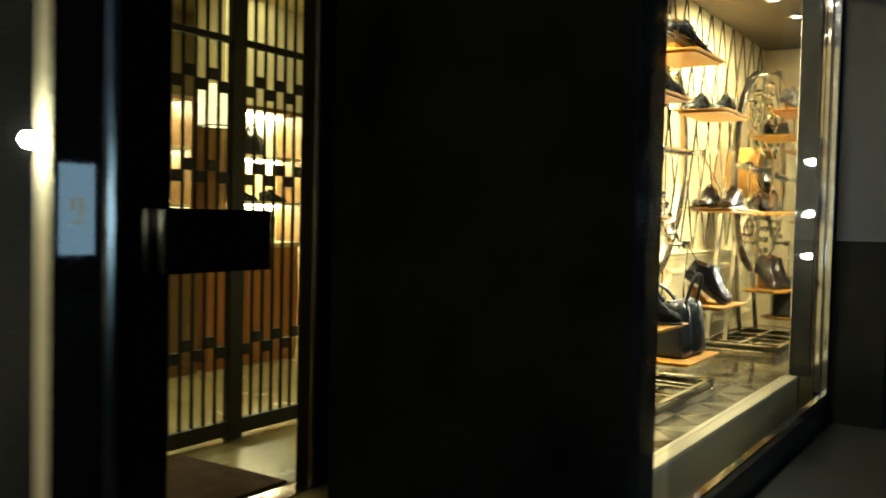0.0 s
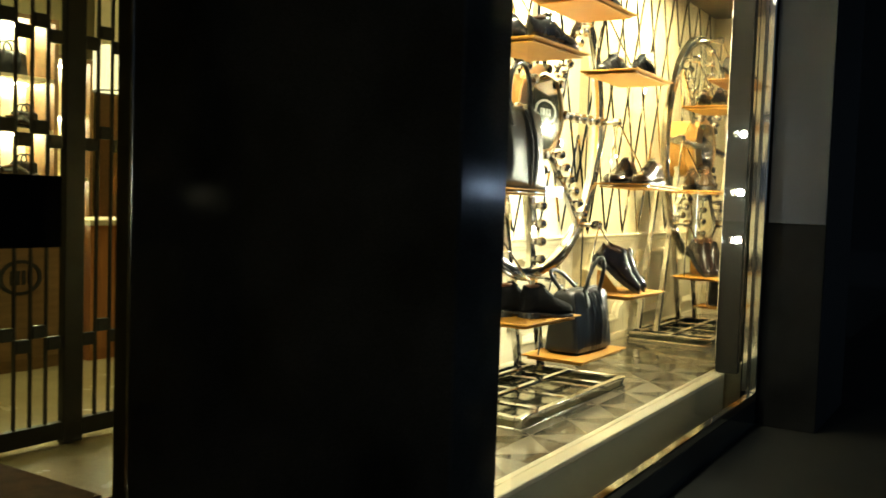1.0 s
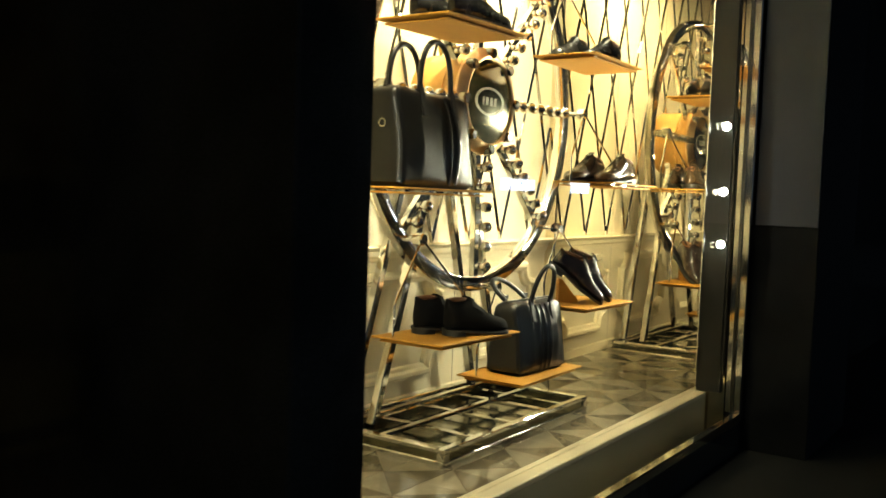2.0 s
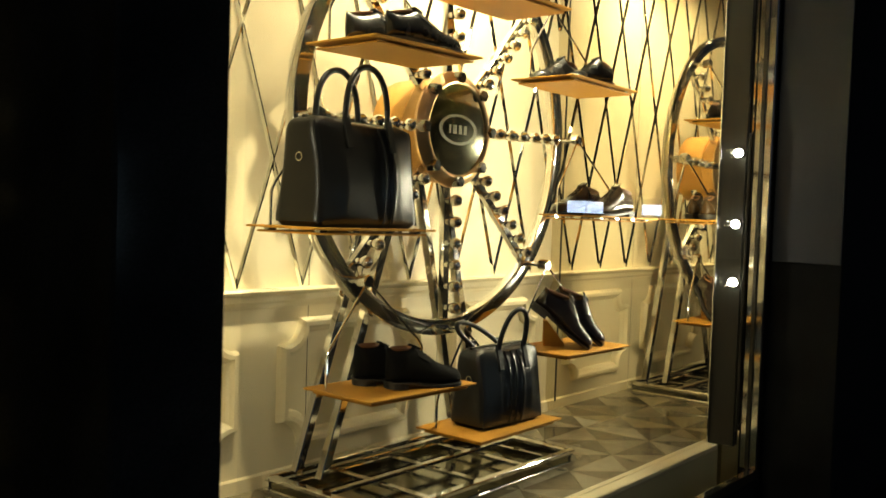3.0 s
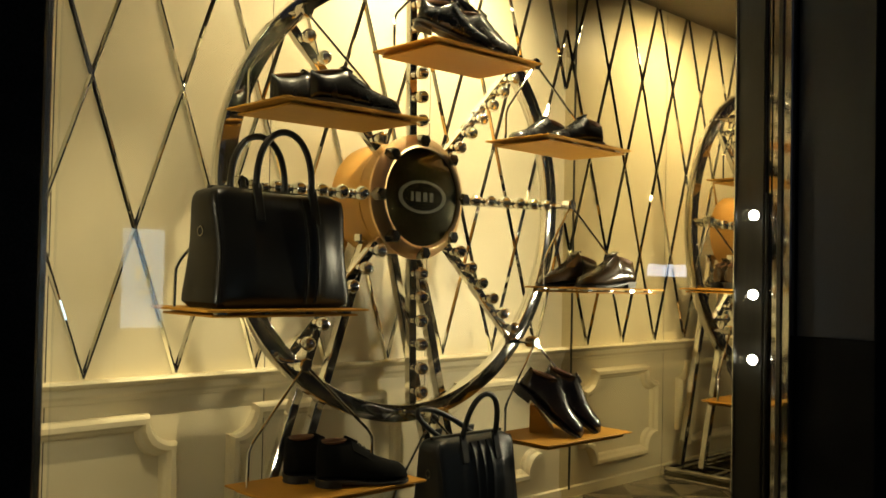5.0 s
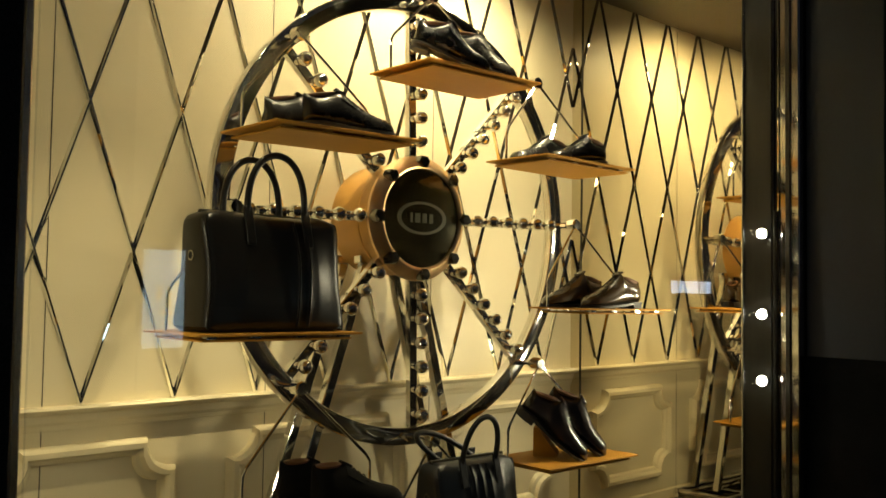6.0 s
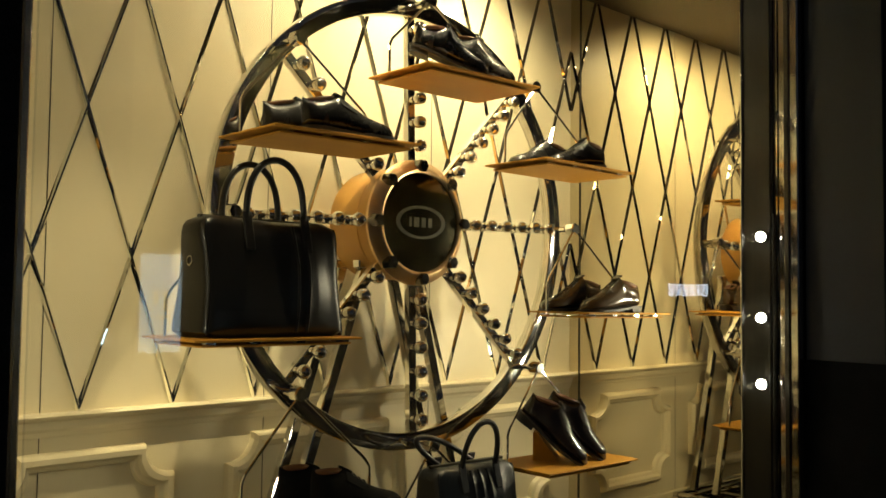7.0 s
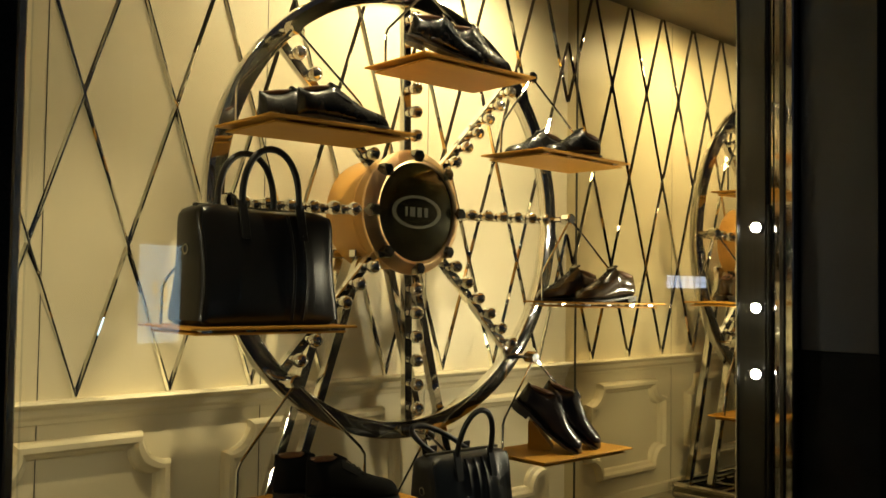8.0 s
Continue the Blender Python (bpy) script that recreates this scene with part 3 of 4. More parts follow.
def shoe(name, label, m, mat, length=0.285, width=0.102, ankle=0.112, open_at=0.37, toe_h=0.046, heel=0.022, sole=0.008, strap=True, collar=0.72, size=0.88, group="pair of shoes"):
    ob = thing(name, label, "shoe", m @ Matrix.Translation(((1 - size) * length * 0.45, 0, 0)) @ Matrix.Scale(size, 4), group=group)
    def rise(s):
        return heel * 0.75 * (1 - min(1, max(0, (s - 0.22) / 0.40)) ** 0.8)
    bm = bmesh.new()
    rings = [[p + Vector((0, 0, rise(p.x / length) - 0.004)) for p in r] for r in shoe_rings(length, width, ankle, open_at, toe_h, collar)]
    loft(bm, rings)
    part("upper", bm, mat, ob, smooth=True)
    bm = bmesh.new()
    outline = []
    for p in range(40):
        a = 2 * math.pi * p / 40
        s = 0.5 - 0.5 * math.cos(a)
        w = width * (0.335 + 0.09 * min(1, s / 0.12) + 0.09 * math.sin(math.pi * min(1, max(0, (s - 0.25) / 0.85))))
        if s > 0.80:
            w *= math.sqrt(max(0.0, 1 - ((s - 0.80) / 0.2) ** 2))
        if s < 0.10:
            w *= math.sqrt(max(0.0, 1 - ((0.10 - s) / 0.10) ** 2))
        outline.append((s * (length + 0.008) - 0.004, math.copysign(w, math.sin(a)) if 0 < p < 40 and p != 20 else 0.0))
    loft(bm, [[Vector((x, y, rise(x / length) + z)) for x, y in outline] for z in (0.0, sole)])
    part("sole", bm, RUBBER, ob)
    bm = bmesh.new()
    hw = width * 0.36
    arc = [(0.062, -hw), (0.062, hw)] + [(0.032 - 0.033 * math.sin(t), hw * math.cos(t)) for t in [math.pi * j / 10 for j in range(11)]]
    loft(bm, [[Vector((x, y, z)) for x, y in arc] for z in (0.0, heel * 0.75 + 0.004)])
    part("heel", bm, RUBBER, ob)
    # opening with its lining
    bm = bmesh.new()
    ox, orx, ory = length * open_at * 0.50, length * open_at * 0.43, width * 0.225
    lathe(bm, [(0, -0.006), (0.82, -0.004), (1.0, 0.003), (0.92, 0.0055), (0.72, 0.001)], Matrix.Translation((ox, 0, ankle * (collar + (1 - collar) * 0.30 - 0.075) + heel * 0.75 - 0.004)) @ pose(0, 0, 0, 0, -math.degrees(math.atan(ankle * (1 - collar) * 0.85 / (length * open_at)))) @ Matrix.Diagonal((orx, ory, 1, 1)), 24)
    part("lining", bm, LINING, ob, smooth=True)
    # tongue, laces and facings over the instep
    bm = boxed(-0.012, 0.026, -width * 0.15, width * 0.15, -0.008, 0.0, 0.003)
    bm.transform(pose(open_at * length, 0, ankle + rise(open_at) - 0.001, 0, 24))
    part("tongue", bm, mat, ob, smooth=True)
    if strap:
        for j in range(4):
            s = open_at + 0.055 + 0.052 * j
            u = (s - open_at) / (1 - open_at)
            h = toe_h + (ankle - toe_h) * (1 - u) ** POW + rise(s) - 0.004
            hw = width * 0.17
            part("lace", tube(bmesh.new(), [(s * length, -hw, h - 0.007), (s * length + 0.002, -hw * 0.5, h + 0.001), (s * length + 0.003, 0, h + 0.0035), (s * length + 0.002, hw * 0.5, h + 0.001), (s * length, hw, h - 0.007)], 0.0022, 6), mat, ob, smooth=True)
        i0 = round(open_at * 24)
        for ks in ((3, 2, 1), (5, 6, 7)):
            bm = bmesh.new()
            skin, base = [], []
            for i in range(i0, i0 + 7):
                ring = rings[i]
                mid = sum(ring, Vector()) / len(ring)
                row = [ring[k] for k in ks[:3 if i < i0 + 5 else 2]]
                row += [row[-1]] * (3 - len(row))
                base.append([bm.verts.new(p) for p in row])
                skin.append([bm.verts.new(p + (p - mid).normalized() * 0.0026) for p in row])
            for grid_a, grid_b in zip(skin, skin[1:]):
                for k in (0, 1):
                    bm.faces.new((grid_a[k], grid_a[k + 1], grid_b[k + 1], grid_b[k]))
            for k in (0, 2):
                for i in range(6):
                    bm.faces.new((base[i][k], skin[i][k], skin[i + 1][k], base[i + 1][k]))
            for i in (0, 6):
                for k in (0, 1):
                    bm.faces.new((base[i][k], base[i][k + 1], skin[i][k + 1], skin[i][k]))
            bmesh.ops.remove_doubles(bm, verts=bm.verts, dist=0.0002)
            part("facing", bm, mat, ob, smooth=True)
    return ob


def on_tray(k, x, y, z=0.0, yaw=0.0, pitch=0.0):
    return TRAYS[k].matrix_basis @ pose(x, y, z, 0, pitch, yaw)


def wedge(k, x, y, slope_len, height, label, yaw):
    ob = tagged(new("shoe_block"), label, "stand block")
    ob.matrix_basis = on_tray(k, x, y, 0.0005, yaw)
    bm = bmesh.new()
    prism(bm, [(-slope_len / 2, 0), (slope_len / 2, 0), (slope_len / 2, 0.010), (-slope_len / 2 + 0.012, height), (-slope_len / 2, height)], -0.036, 0.036)
    part("block", bm, BOARD, ob)
    return ob


# upper left: black derbies, toes to the right
shoe("derby_shoe", "black leather derby shoe on a hanging tan tray", on_tray(3, -0.150, 0.075, 0.0005, -16), BLACK_LEATHER, ankle=0.118, collar=0.82, size=0.84, group="black derby pair")
shoe("derby_shoe", "black leather derby shoe on a hanging tan tray", on_tray(3, -0.105, -0.030, 0.0005, -16), BLACK_LEATHER, ankle=0.118, collar=0.82, size=0.84, group="black derby pair")
# top: brogues on a sloping block
wedge(2, 0.000, 0.038, 0.050, 0.062, "pale wooden wedge under the shoes", -44)
shoe("lace_up_shoe", "black polished lace-up shoe tilted on a wooden block", on_tray(2, 0.005, 0.100, 0.083, -44, 19), BLACK_LEATHER, length=0.27, ankle=0.118, group="polished black pair")
shoe("lace_up_shoe", "black polished lace-up shoe tilted on a wooden block", on_tray(2, -0.130, 0.080, 0.083, -44, 19), BLACK_LEATHER, length=0.27, ankle=0.118, group="polished black pair")
# upper right: black pair, toes to the left
shoe("monk_shoe", "glossy black leather shoe on a hanging tan tray", on_tray(1, 0.105, 0.050, 0.0005, 172), BLACK_LEATHER, ankle=0.118, size=0.83, strap=True, group="glossy black pair")
shoe("monk_shoe", "glossy black leather shoe on a hanging tan tray", on_tray(1, 0.175, -0.052, 0.0005, 172), BLACK_LEATHER, ankle=0.118, size=0.83, strap=True, group="glossy black pair")
# right: bronze pair
shoe("bronze_shoe", "burnished bronze leather shoe on a hanging tray", on_tray(0, 0.075, 0.050, 0.0005, 174), BRONZE_LEATHER, ankle=0.122, size=0.93, group="bronze pair")
shoe("bronze_shoe", "burnished bronze leather shoe on a hanging tray", on_tray(0, 0.150, -0.050, 0.0005, 174), BRONZE_LEATHER, ankle=0.122, size=0.93, group="bronze pair")
# lower right: brown pair tipped steeply on a block
wedge(7, -0.035, 0.048, 0.075, 0.088, "tan wooden block under tilted shoes", -54)
shoe("oxford_shoe", "dark brown polished shoe tilted steeply on a block", on_tray(7, -0.010, 0.108, 0.136, -54, 34), BROWN_LEATHER, length=0.26, size=1.0, ankle=0.112, width=0.108, heel=0.026, group="dark brown pair")
shoe("oxford_shoe", "dark brown polished shoe tilted steeply on a block", on_tray(7, -0.130, 0.090, 0.136, -54, 34), BROWN_LEATHER, length=0.26, size=1.0, ankle=0.112, width=0.108, heel=0.026, group="dark brown pair")
# lower left: suede boots
shoe("ankle_boot", "black suede ankle boot on a hanging tan tray", on_tray(5, -0.110, 0.070, 0.0005, -16), SUEDE, length=0.29, width=0.122, size=0.84, ankle=0.130, open_at=0.34, toe_h=0.058, collar=0.96, group="black suede boots")
shoe("ankle_boot", "black suede ankle boot on a hanging tan tray", on_tray(5, -0.075, -0.020, 0.0005, -16), SUEDE, length=0.29, width=0.122, size=0.84, ankle=0.130, open_at=0.34, toe_h=0.058, collar=0.96, group="black suede boots")


# ================================================================== bags
def rounded(w, d, r, n=5):
    pts = []
    for cx, cy, a0 in ((w - r, d - r, 0), (-w + r, d - r, 90), (-w + r, -d + r, 180), (w - r, -d + r, 270)):
        for j in range(n):
            a = radians(a0 + 90 * j / (n - 1))
            pts.append((cx + r * math.cos(a), cy + r * math.sin(a)))
    return pts


def handbag(label, m, mat, width, depth, height, pleats, handle_h, droop=0.0, waist=0.03, flop=0.0):
    ob = thing("handbag", label, "bag", m)
    bm = bmesh.new()
    rings = []

    def sag(x, s):
        v = 0.005 * math.sin(x * 21 + s * 5) - 0.013 * math.exp(-((x - width * 0.33) / 0.055) ** 2) - 0.008 * math.exp(-((x + width * 0.33) / 0.060) ** 2)
        v = 0.5 * v - 0.016 * (1 - (2 * x / width) ** 2)
        v *= math.sin(math.pi * s)
        for px in pleats:
            v -= 0.005 * math.exp(-((x - px) / 0.009) ** 2) * min(1, 4 * s) * min(1, 4 * (1 - s))
        return v

    for i in range(23):
        s = i / 22
        w = width / 2 * (1.0 - waist * math.sin(math.pi * min(1.0, s / 0.92)) ** 1.4 - 0.02 * s)
        d = depth / 2 * (1.0 - 0.42 * s ** 1.6)
        edge = min(s, 1 - s) * height
        w -= 0.016 * max(0, 1 - edge / 0.018) ** 2 + 0.014 * max(0, 1 - (1 - s) * height / 0.04) ** 2
        d -= 0.012 * max(0, 1 - edge / 0.018) ** 2
        ring = []
        base = rounded(w, max(d, 0.02), min(0.022, d * 0.8))
        for q, (x, y) in enumerate(base):
            ring.append(Vector((x, y, s * height - (0.006 * math.cos(x * 9) if s > 0.9 else 0))))
            if q in (4, 14):
                x1 = base[(q + 1) % len(base)][0]
                for j in range(1, 40):
                    xx = x + (x1 - x) * j / 40
                    fade = min(1, 5 * j / 40, 5 * (40 - j) / 40)
                    shift = sag(xx, s) * fade
                    ring.append(Vector((xx, y + (shift if y < 0 else -shift), s * height - (0.006 * math.cos(xx * 9) if s > 0.9 else 0))))
        rings.append(ring)
    loft(bm, rings)
    body = part("body", bm, mat, ob, smooth=True)
    for px in pleats:
        part("pleat", tube(bmesh.new(), [(px, -depth / 2 * (1.0 - 0.42 * s ** 1.6) + sag(px, s) + 0.001, s * height) for s in (0.04, 0.2, 0.4, 0.6, 0.8, 0.94)], 0.0042, 6), mat, body, smooth=True)
    for sx in (-1, 1):
        edge_pts = []
        for s in (0.03, 0.12, 0.25, 0.4, 0.55, 0.7, 0.82, 0.9, 0.95):
            ww = width / 2 * (1.0 - waist * math.sin(math.pi * min(1.0, s / 0.92)) ** 1.4 - 0.02 * s) - 0.014 * max(0, 1 - (1 - s) * height / 0.04) ** 2
            edge_pts.append((sx * (ww - 0.009), -depth / 2 * (1.0 - 0.42 * s ** 1.6) + 0.006, s * height))
        part("piping", tube(bmesh.new(), edge_pts, 0.0034, 6), mat, body, smooth=True)
    part("zip", boxed(-width * 0.44, width * 0.44, -0.006, 0.006, height - 0.006, height + 0.002, 0.001), DARKSTEEL, body)
    part("seam", tube(bmesh.new(), [(x, -depth / 2 + 0.003, 0.020) for x in (-width * 0.44, 0, width * 0.44)], 0.0016, 6), mat, body)
    for side in (-1, 1):
        lean = droop if side < 0 else -droop * 0.4
        pts = []
        hw = width * 0.205
        y0 = side * depth * 0.29
        for j in range(23):
            a = math.pi * j / 22
            zz = math.sin(a) ** 0.72 * handle_h
            fall = flop if side > 0 else 0.0
            pts.append((-math.cos(a) * hw + fall * zz, y0 + side * 0.006 + lean * zz, height - 0.012 + zz * (1 - 0.45 * abs(fall))))
        part("handle", tube(bmesh.new(), pts, 0.0082, 10), mat, ob, smooth=True)
        for s in (-1, 1):
            part("handle_tab", bar(bmesh.new(), (s * hw, side * (depth * 0.285 + 0.008), height + 0.012), (s * hw, side * (depth * 0.47), height * 0.72), 0.024, 0.007, bevel=0.002), mat, ob)
    ring = lathe(bmesh.new(), [(0.009, -0.002), (0.012, -0.002), (0.012, 0.002), (0.009, 0.002)], Matrix.Translation((-width / 2 - 0.002, -depth * 0.1, height * 0.62)) @ pose(0, 0, 0, 0, 90), 14, close=True)
    part("side_ring", ring, STEEL, ob)
    return ob


handbag("large black leather handbag with two raised handles", on_tray(4, 0.012, 0.0, 0.0005, 2), BAG_LEATHER, 0.388, 0.165, 0.275, (0.045, 0.075), 0.150, waist=0.05)
handbag("dark navy leather bag with pleats and drooping handles", on_tray(6, 0.03, 0.0, 0.0005, -4), NAVY_LEATHER, 0.305, 0.150, 0.250, (-0.03, 0.0, 0.03), 0.135, droop=-0.25, flop=-0.85)

# ================================================================== entrance and shop behind it
S_WALL = surface("shop_wall_plaster", (0.60, 0.52, 0.27), 0.6, vary=0.06, scale=2.5, fine=80, bump=0.05)
S_FLOOR = surface("shop_floor_stone", (0.46, 0.38, 0.20), 0.25, vary=0.06, scale=5, fine=60, bump=0.02, tone=0.06)
MAT_BROWN = surface("brown_door_mat", (0.13, 0.065, 0.028), 0.95, vary=0.2, scale=14, fine=700, bump=0.6)
SLAT_BLACK = surface("black_screen_metal", (0.022, 0.021, 0.020), 0.42, metal=0.3, vary=0.15, scale=20)
BLACK_GLASS = surface("black_glass", (0.006, 0.006, 0.007), 0.025, vary=0.1, scale=10, bump=0.0, spread=0.01, gloss=0.2)
DOOR_BLACK = surface("black_door_metal", (0.013, 0.013, 0.014), 0.09, metal=0.2, vary=0.15, scale=10, bump=0.01, spread=0.03)
ORANGE_WOOD = surface("orange_cherry_wood", (0.46, 0.20, 0.055), 0.36, vary=0.1, scale=5, fine=50, stretch=(8, 8, 0.6), second=(0.33, 0.13, 0.035))
BROWN_WOOD = surface("brown_walnut_wood", (0.20, 0.115, 0.045), 0.42, vary=0.1, scale=5, fine=50, stretch=(0.7, 8, 8), second=(0.15, 0.085, 0.03))
SHELF_CREAM = surface("shelf_cream", (0.70, 0.60, 0.38), 0.5, vary=0.05, scale=8)
SHELF_GLOW = glowing("shelf_light", (1.0, 0.86, 0.48), 20.0)
POSTER_GLOW = glowing("poster_light", (0.64, 0.85, 1.0), 2.4)
PRINT_GLOW = glowing("poster_print", (1.0, 0.80, 0.36), 1.7)
SIGN_GLOW = glowing("sign_light", (0.72, 0.80, 1.0), 5.0)
SIGN_DARK = surface("dark_sign_board", (0.03, 0.03, 0.035), 0.5, vary=0.1)

# unseen area lamps without fixtures, added to brighten the shop
lamp("shop_fill_light", "AREA", look((0.6, 3.0, 2.72), (0.6, 3.0, 0)), 4.5, (1.0, 0.80, 0.32), 1.6)
lamp("shop_back_fill", "AREA", look((2.2, 3.9, 2.72), (2.2, 4.2, 0)), 3.0, (1.0, 0.84, 0.38), 1.2)

structure("shop_floor", boxed(-3.2, 6.0, 1.14, 6.2, -0.10, -0.008), S_FLOOR, "pale stone floor of the shop", "floor")
structure("shop_ceiling", boxed(-3.2, 6.0, 0.991, 6.2, 2.76, 2.86), S_WALL, "plain pale ceiling of the shop", "ceiling")
structure("shop_wall_back", boxed(-3.2, 6.0, 5.2, 5.35, -0.008, 2.758), S_WALL, "warm plaster wall at the back of the shop", "wall")
structure("shop_wall_left", boxed(-3.35, -3.202, 0.3, 6.2, -0.1, 3.4), S_WALL, "warm plaster side wall of the shop", "wall")
structure("shop_wall_right", boxed(6.002, 6.15, 1.0, 6.2, -0.1, 3.4), S_WALL, "warm plaster side wall of the shop", "wall")
structure("facade_wall_left", boxed(-9.0, -2.048, 0.02, 0.30, -0.01, 3.4), BLACK_STONE, "black granite shop front beside the entrance", "facade")
structure("entrance_header", boxed(-2.04, -0.238, 0.05, 1.45, 2.66, 3.4), BLACK_STONE, "black granite band over the entrance", "facade")
structure("entrance_wall", boxed(0.10, 0.22, 0.992, 1.45, -0.01, 2.75), BLACK_STONE, "black stone return wall behind the show window", "wall")
structure("pillar_entrance", boxed(-2.000, -1.802, 0.235, 0.30, -0.01, 3.4, 0.004), BLACK_GLASS, "slim polished black entrance pillar", "pillar")
structure("column_cream", boxed(-2.047, -2.007, 0.05, 0.20, -0.01, 3.4, 0.004), SHELF_CREAM, "pale lit column strip beside the entrance", "column")
structure("pillar_edge", tube(bmesh.new(), [(-1.786, 0.246, -0.01), (-1.786, 0.246, 3.4)], 0.0125, 12), STEEL, "polished steel edge rod of the entrance pillar", "trim")
post_bulb(-2.054, 0.046, 1.138, -90)
# extra lamp in the open air, added to even out the column's light
lamp("column_fill_lamp", "POINT", Matrix.Translation((-2.30, -0.42, 1.00)), 1.0, WARM, 0.03)

# door leaf: black stile, steel edge and the black box on it
door = thing("door_1", "black metal entrance door with a black box at handle height", "door", kind="structure")
part("stile", boxed(-0.900, -0.722, 1.36, 1.42, 0.0, 2.66, 0.004), DOOR_BLACK, door)
part("steel_edge", boxed(-0.962, -0.902, 1.37, 1.42, 0.0, 2.66, 0.004), STEEL, door)
lock = part("lock_box", boxed(-0.785, -0.312, 1.310, 1.359, 0.855, 1.065, 0.005), DOOR_BLACK, door, "matt black box")
part("box_edge", boxed(-0.793, -0.7855, 1.310, 1.335, 0.858, 1.062, 0.001), STEEL, lock)
door_jamb = thing("door_jamb", "polished steel door jamb at the black pillar", "jamb", kind="structure")
part("jamb_outer", boxed(-0.035, -0.004, 1.34, 1.43, -0.004, 2.66, 0.004), DARKSTEEL, door_jamb)
part("jamb_strip", boxed(-0.040, -0.0355, 1.345, 1.36, -0.004, 2.66, 0.001), STEEL, door_jamb)
part("jamb_inner", boxed(-0.003, 0.099, 1.36, 1.43, -0.004, 2.66, 0.004), DARKSTEEL, door_jamb)
structure("threshold", boxed(-1.93, 0.10, 1.33, 1.44, -0.009, -0.002), STEEL, "flat steel door threshold", "threshold")
mat = tagged(part("door_mat", boxed(-1.55, -0.05, 1.46, 2.05, -0.008, 0.006, 0.003), MAT_BROWN), "brown woven door mat on the pale floor", "door mat")

# slatted screen: frames, thin slats and staggered blocks
SY = 2.14
screen = thing("slatted_screen", "black metal screen of thin slats and staggered blocks", "screen")
for x0, x1 in ((-1.70, -1.62), (-0.72, -0.62), (0.265, 0.355), (1.24, 1.33)):
    part("frame_post", boxed(x0, x1, SY - 0.02, SY + 0.02, -0.006, 2.60, 0.003), SLAT_BLACK, screen)
for z0, z1 in ((0.015, 0.085), (1.825, 1.855), (2.54, 2.60)):
    for x0, x1 in ((-1.619, -0.721), (-0.619, 0.264), (0.356, 1.239)):
        part("frame_rail", boxed(x0, x1, SY - 0.016, SY + 0.016, z0, z1, 0.002), SLAT_BLACK, screen)
slat_low = mesh_of(boxed(-0.004, 0.004, -0.008, 0.008, 0.086, 1.824), "slat", SLAT_BLACK)
slat_high = mesh_of(boxed(-0.004, 0.004, -0.008, 0.008, 1.856, 2.539), "slat", SLAT_BLACK)
block = mesh_of(boxed(-0.0285, 0.0285, -0.010, 0.010, -0.026, 0.026, 0.002), "block", SLAT_BLACK)
for x0, x1 in ((-1.619, -0.721), (-0.619, 0.264), (0.356, 1.239)):
    count = 13
    step = (x1 - x0) / count
    for i in range(count):
        if i:
            for me in (slat_low, slat_high):
                part("slat", me, None, screen, m=Matrix.Translation((x0 + step * i, SY, 0)))
        for zc in (0.435, 1.235, 1.645, 2.30):
            part("block", block, None, screen, m=Matrix.Translation((x0 + step * (i + 0.5), SY, zc + (0.026 if (i + int(zc * 10)) % 2 else -0.026))))


def counter(x0, x1, y0, y1, height, mat_front, label, planks):
    ob = thing("counter", label, "counter", Matrix.Translation((x0, y0, 0)))
    w, d = x1 - x0, y1 - y0
    part("carcass", boxed(0.005, w - 0.005, 0.012, d, -0.007, height - 0.035), mat_front, ob)
    for i in range(planks):
        part("front_panel", boxed(w * i / planks + 0.002, w * (i + 1) / planks - 0.002, 0.0, 0.0115, 0.06, height - 0.037, 0.002), mat_front, ob)
    part("top", boxed(-0.015, w + 0.015, -0.02, d + 0.01, height - 0.034, height, 0.004), SHELF_CREAM, ob)
    return ob


desk = counter(0.62, 1.36, 3.55, 4.05, 0.78, BROWN_WOOD, "brown wooden counter with an oval emblem", 1)
bm = bmesh.new()
lathe(bm, [(0.105, -0.004), (0.130, -0.004), (0.130, 0.004), (0.105, 0.004)], Matrix.Translation((0.37, -0.002, 0.52)) @ FRONT @ Matrix.Diagonal((1, 0.76, 1, 1)), 40, close=True)
part("emblem_ring", bm, SLAT_BLACK, desk)
for bx in (-0.05, -0.015, 0.02, 0.055):
    part("emblem_bar", boxed(0.37 + bx - 0.011, 0.37 + bx + 0.011, -0.005, 0.0005, 0.48, 0.56), SLAT_BLACK, desk)
counter(1.44, 2.30, 3.55, 4.05, 0.84, ORANGE_WOOD, "orange cherry wood counter with a pale top", 5)


def shelf_unit(x0, x1, y0, z_list, label, back=SHELF_CREAM):
    ob = thing("shelf_unit", label, "shelf", Matrix.Translation((x0, y0, 0)))
    w, top = x1 - x0, z_list[-1] + 0.36
    part("back", boxed(0.0, w, 0.32, 0.345, -0.007, top), back, ob)
    for x in (-0.03, w):
        part("side", boxed(x, x + 0.03, 0.0, 0.345, -0.007, top, 0.002), BROWN_WOOD, ob)
    part("top", boxed(-0.03, w + 0.03, 0.0, 0.345, top + 0.0005, top + 0.03, 0.002), BROWN_WOOD, ob)
    for z in z_list:
        shelf = part("shelf", boxed(0.001, w - 0.001, 0.01, 0.3195, z - 0.024, z, 0.002), SHELF_CREAM, ob)
        part("shelf_light", boxed(0.02, w - 0.02, 0.27, 0.300, z - 0.038, z - 0.0245), SHELF_GLOW, shelf, "glowing light strip")
    part("top_light", boxed(0.02, w - 0.02, 0.25, 0.300, top - 0.016, top - 0.001), SHELF_GLOW, ob, "glowing light strip")
    return ob


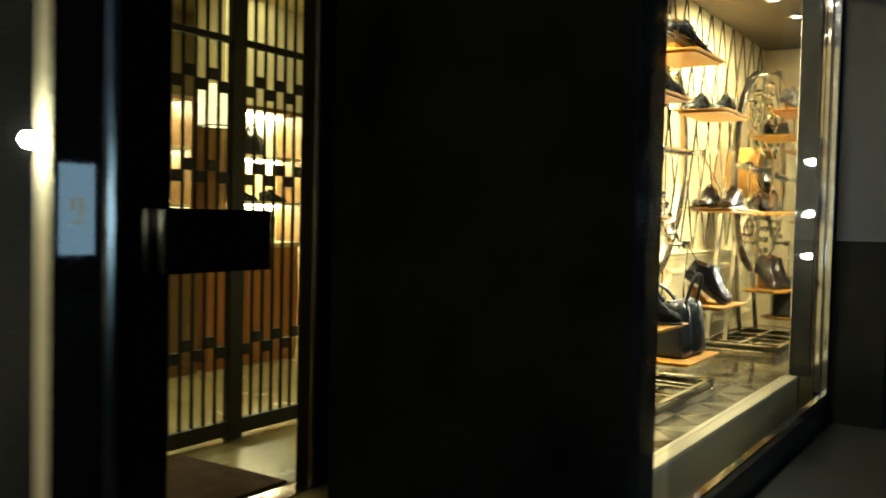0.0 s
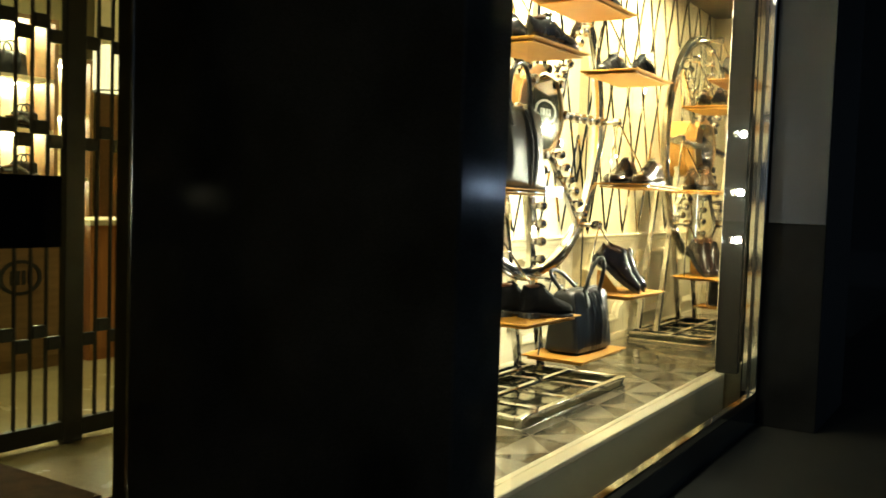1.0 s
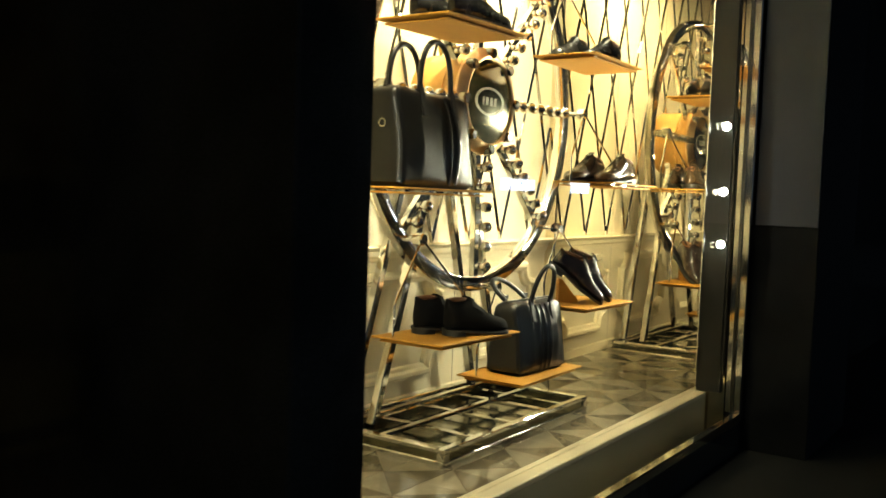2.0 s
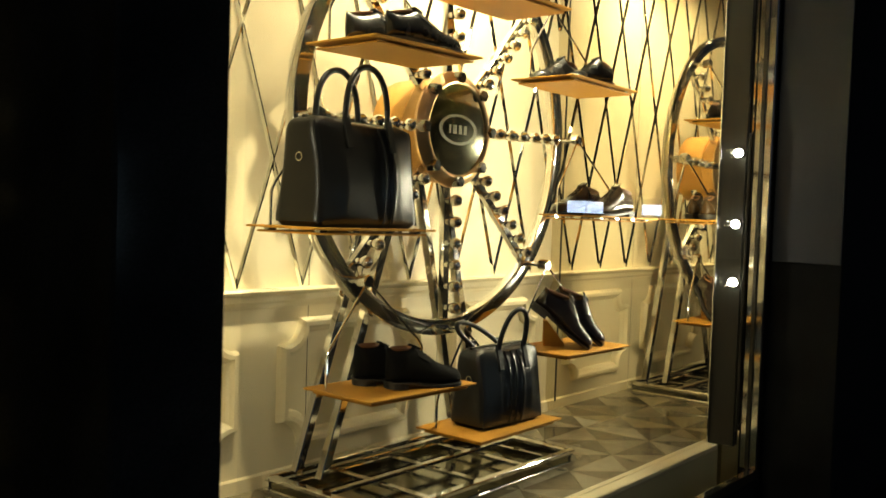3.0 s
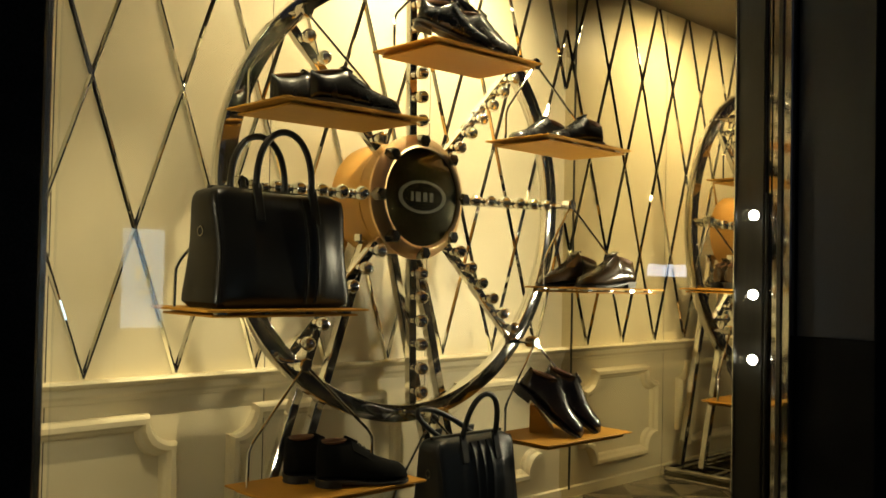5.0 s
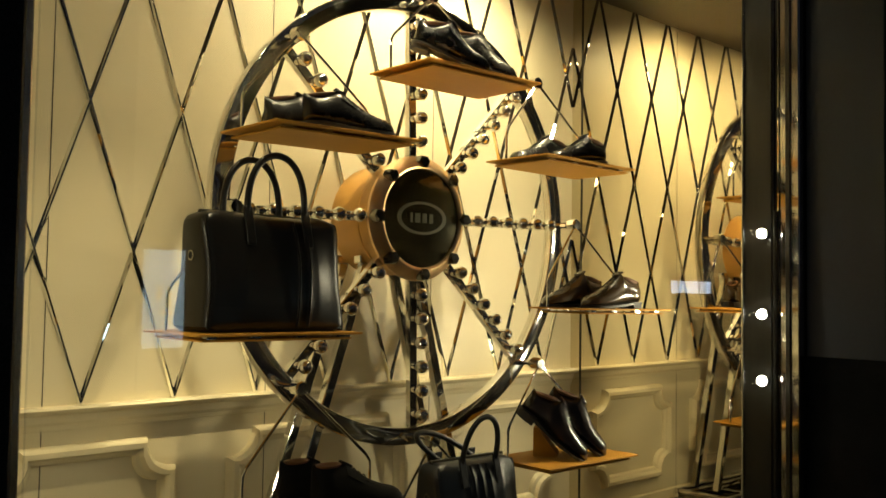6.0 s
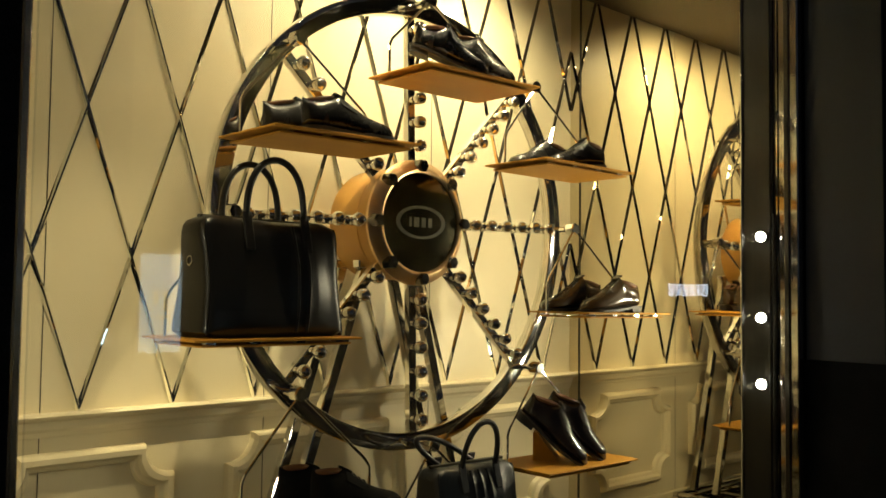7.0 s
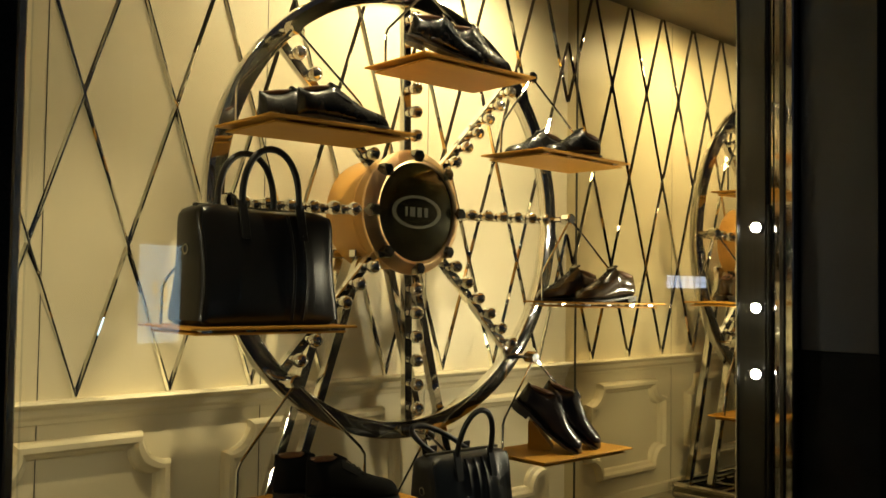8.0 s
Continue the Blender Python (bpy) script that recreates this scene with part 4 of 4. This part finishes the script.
shelf_unit(1.28, 1.74, 4.35, (0.40, 0.75, 1.07, 1.40, 1.74), "lit cream shelf unit with bags and shoes")
shelf_unit(1.86, 2.16, 4.55, (0.75, 1.10, 1.55), "narrow lit cream shelf unit")
shelf_unit(2.34, 3.24, 4.35, (0.80, 1.14, 1.52), "wide lit cream shelf unit with shoes")
shelf_unit(0.68, 1.14, 4.35, (0.45, 0.85, 1.18, 1.70), "lit cream shelf unit with bags")
structure("shop_wall_pier", boxed(2.30, 3.29, 4.34, 4.70, 1.915, 2.757), SHELF_CREAM, "pale wall bulkhead over the shelves", "wall")
for bx, bz, s in ((1.50, 1.7405, 0.8), (1.62, 1.0705, 0.6), (1.62, 1.4005, 0.6), (0.90, 1.7005, 0.9), (0.95, 1.1805, 0.8), (2.72, 1.5205, 0.9)):
    handbag("small dark leather handbag on a lit shelf", pose(bx, 4.50, bz) @ Matrix.Scale(s, 4), NAVY_LEATHER, 0.30, 0.12, 0.20, (0.0,), 0.09)
for bx, bz, mat_s in ((1.45, 1.4005, BROWN_LEATHER), (2.46, 1.1405, BLACK_LEATHER), (2.80, 1.1405, BLACK_LEATHER), (2.60, 0.8005, BROWN_LEATHER), (1.42, 1.0705, BROWN_LEATHER)):
    shoe("shelf_shoe", "dark leather shoe on a lit shop shelf", pose(bx, 4.47, bz, 0, 0, -20), mat_s, group="shelf shoes")


# pendant lanterns in the shop
def lantern(x, y, z):
    ob = thing("pendant_lantern", "pale glowing pleated drum lantern hung from the ceiling", "pendant lamp", pose(x, y, z))
    pleated = [[Vector(((r + 0.004 * (k % 2)) * math.cos(math.pi * k / 24), (r + 0.004 * (k % 2)) * math.sin(math.pi * k / 24), h)) for k in range(48)] for r, h in ((0.150, -0.15), (0.158, -0.145), (0.158, 0.145), (0.150, 0.15))]
    part("shade", loft(bmesh.new(), pleated), LANTERN_GLOW, ob, "glowing pleated fabric shade")
    part("shade_ring", lathe(bmesh.new(), [(0.155, -0.158), (0.165, -0.158), (0.165, -0.150), (0.155, -0.150)], n=32, close=True), SLAT_BLACK, ob)
    part("cord", tube(bmesh.new(), [(0, 0, 0.15), (0, 0, 2.76 - z)], 0.004, 6), SLAT_BLACK, ob)


LANTERN_GLOW = glowing("lantern_glow", (0.95, 0.78, 0.36), 0.24)
lantern(2.10, 4.17, 1.84)

# lit signs across the street, seen again in the window glass
poster = thing("street_poster", "white lit poster box across the street", "poster", pose(4.12, -8.35, 1.03))
part("frame", boxed(-0.29, 0.29, -0.08, 0.0, -1.05, 0.62, 0.01), SIGN_DARK, poster)
sheet = part("sheet", boxed(-0.25, 0.25, 0.0005, 0.004, -0.56, 0.56), POSTER_GLOW, poster, "glowing white sheet")
for bx, bz, bw, bh in ((-0.06, 0.06, 0.05, 0.16), (0.06, 0.02, 0.05, 0.24), (0.02, -0.16, 0.16, 0.03)):
    part("printed_bar", boxed(bx - bw / 2, bx + bw / 2, 0.0045, 0.007, bz - bh / 2, bz + bh / 2), PRINT_GLOW, sheet, "yellow printed bar")
for sx, word in ((15.5, (0.22, 0.16, 0.20, 0.2, 0.14, 0.22)), (18.9, (0.2, 0.16, 0.2, 0.22))):
    sign = thing("street_sign", "dark shop sign with pale lit bars", "sign", pose(sx, -9.1, 1.30))
    part("board", boxed(-0.1, sum(word) + 0.08 * len(word), -0.08, 0.0, -1.315, 0.30, 0.01), SIGN_DARK, sign)
    cx = 0.0
    for wd in word:
        part("letter_bar", boxed(cx, cx + wd, 0.0005, 0.02, -0.12, 0.14), SIGN_GLOW, sign)
        cx += wd + 0.07

# ================================================================== display floor, triangular stones
floor_base = structure("display_floor", boxed(0.023, X_MIRROR - 0.001, 0.136, Y_BACK - 0.001, Z_FLOOR - 0.011, Z_FLOOR - 0.004), STONE_DARK, "glossy inlaid stone floor of triangles", "floor")
TS = 0.30
shape = {}
for q in range(8):
    a0, a1 = [(0.5, 0), (0.5, 0.5), (0, 0.5), (-0.5, 0.5), (-0.5, 0), (-0.5, -0.5), (0, -0.5), (0.5, -0.5), (0.5, 0)][q:q + 2]
    c = [(0.0, 0.0), a0, a1]
    mx, my = sum(p[0] for p in c) / 3, sum(p[1] for p in c) / 3
    c = [((mx + (x - mx) * 0.985) * TS, (my + (y - my) * 0.985) * TS) for x, y in c]
    for tone in (0, 1):
        bm = bmesh.new()
        loft(bm, [[Vector((x, y, z)) for x, y in c] for z in (-0.0035, 0.0)])
        shape[q, tone] = mesh_of(bm, "floor_stone", (STONE_DARK, STONE_LIGHT)[tone])
nx = int((X_MIRROR - 0.03) / TS)
for i in range(nx):
    for j in range(3):
        cx, cy = X_MIRROR - 0.004 - TS * (i + 0.5), 0.1385 + TS * (j + 0.5)
        for q in range(8):
            if j == 2 and q in (0, 1, 2, 3):
                continue
            part("floor_stone", shape[q, (q + i + j) % 2], None, floor_base, m=Matrix.Translation((cx, cy, Z_FLOOR)))
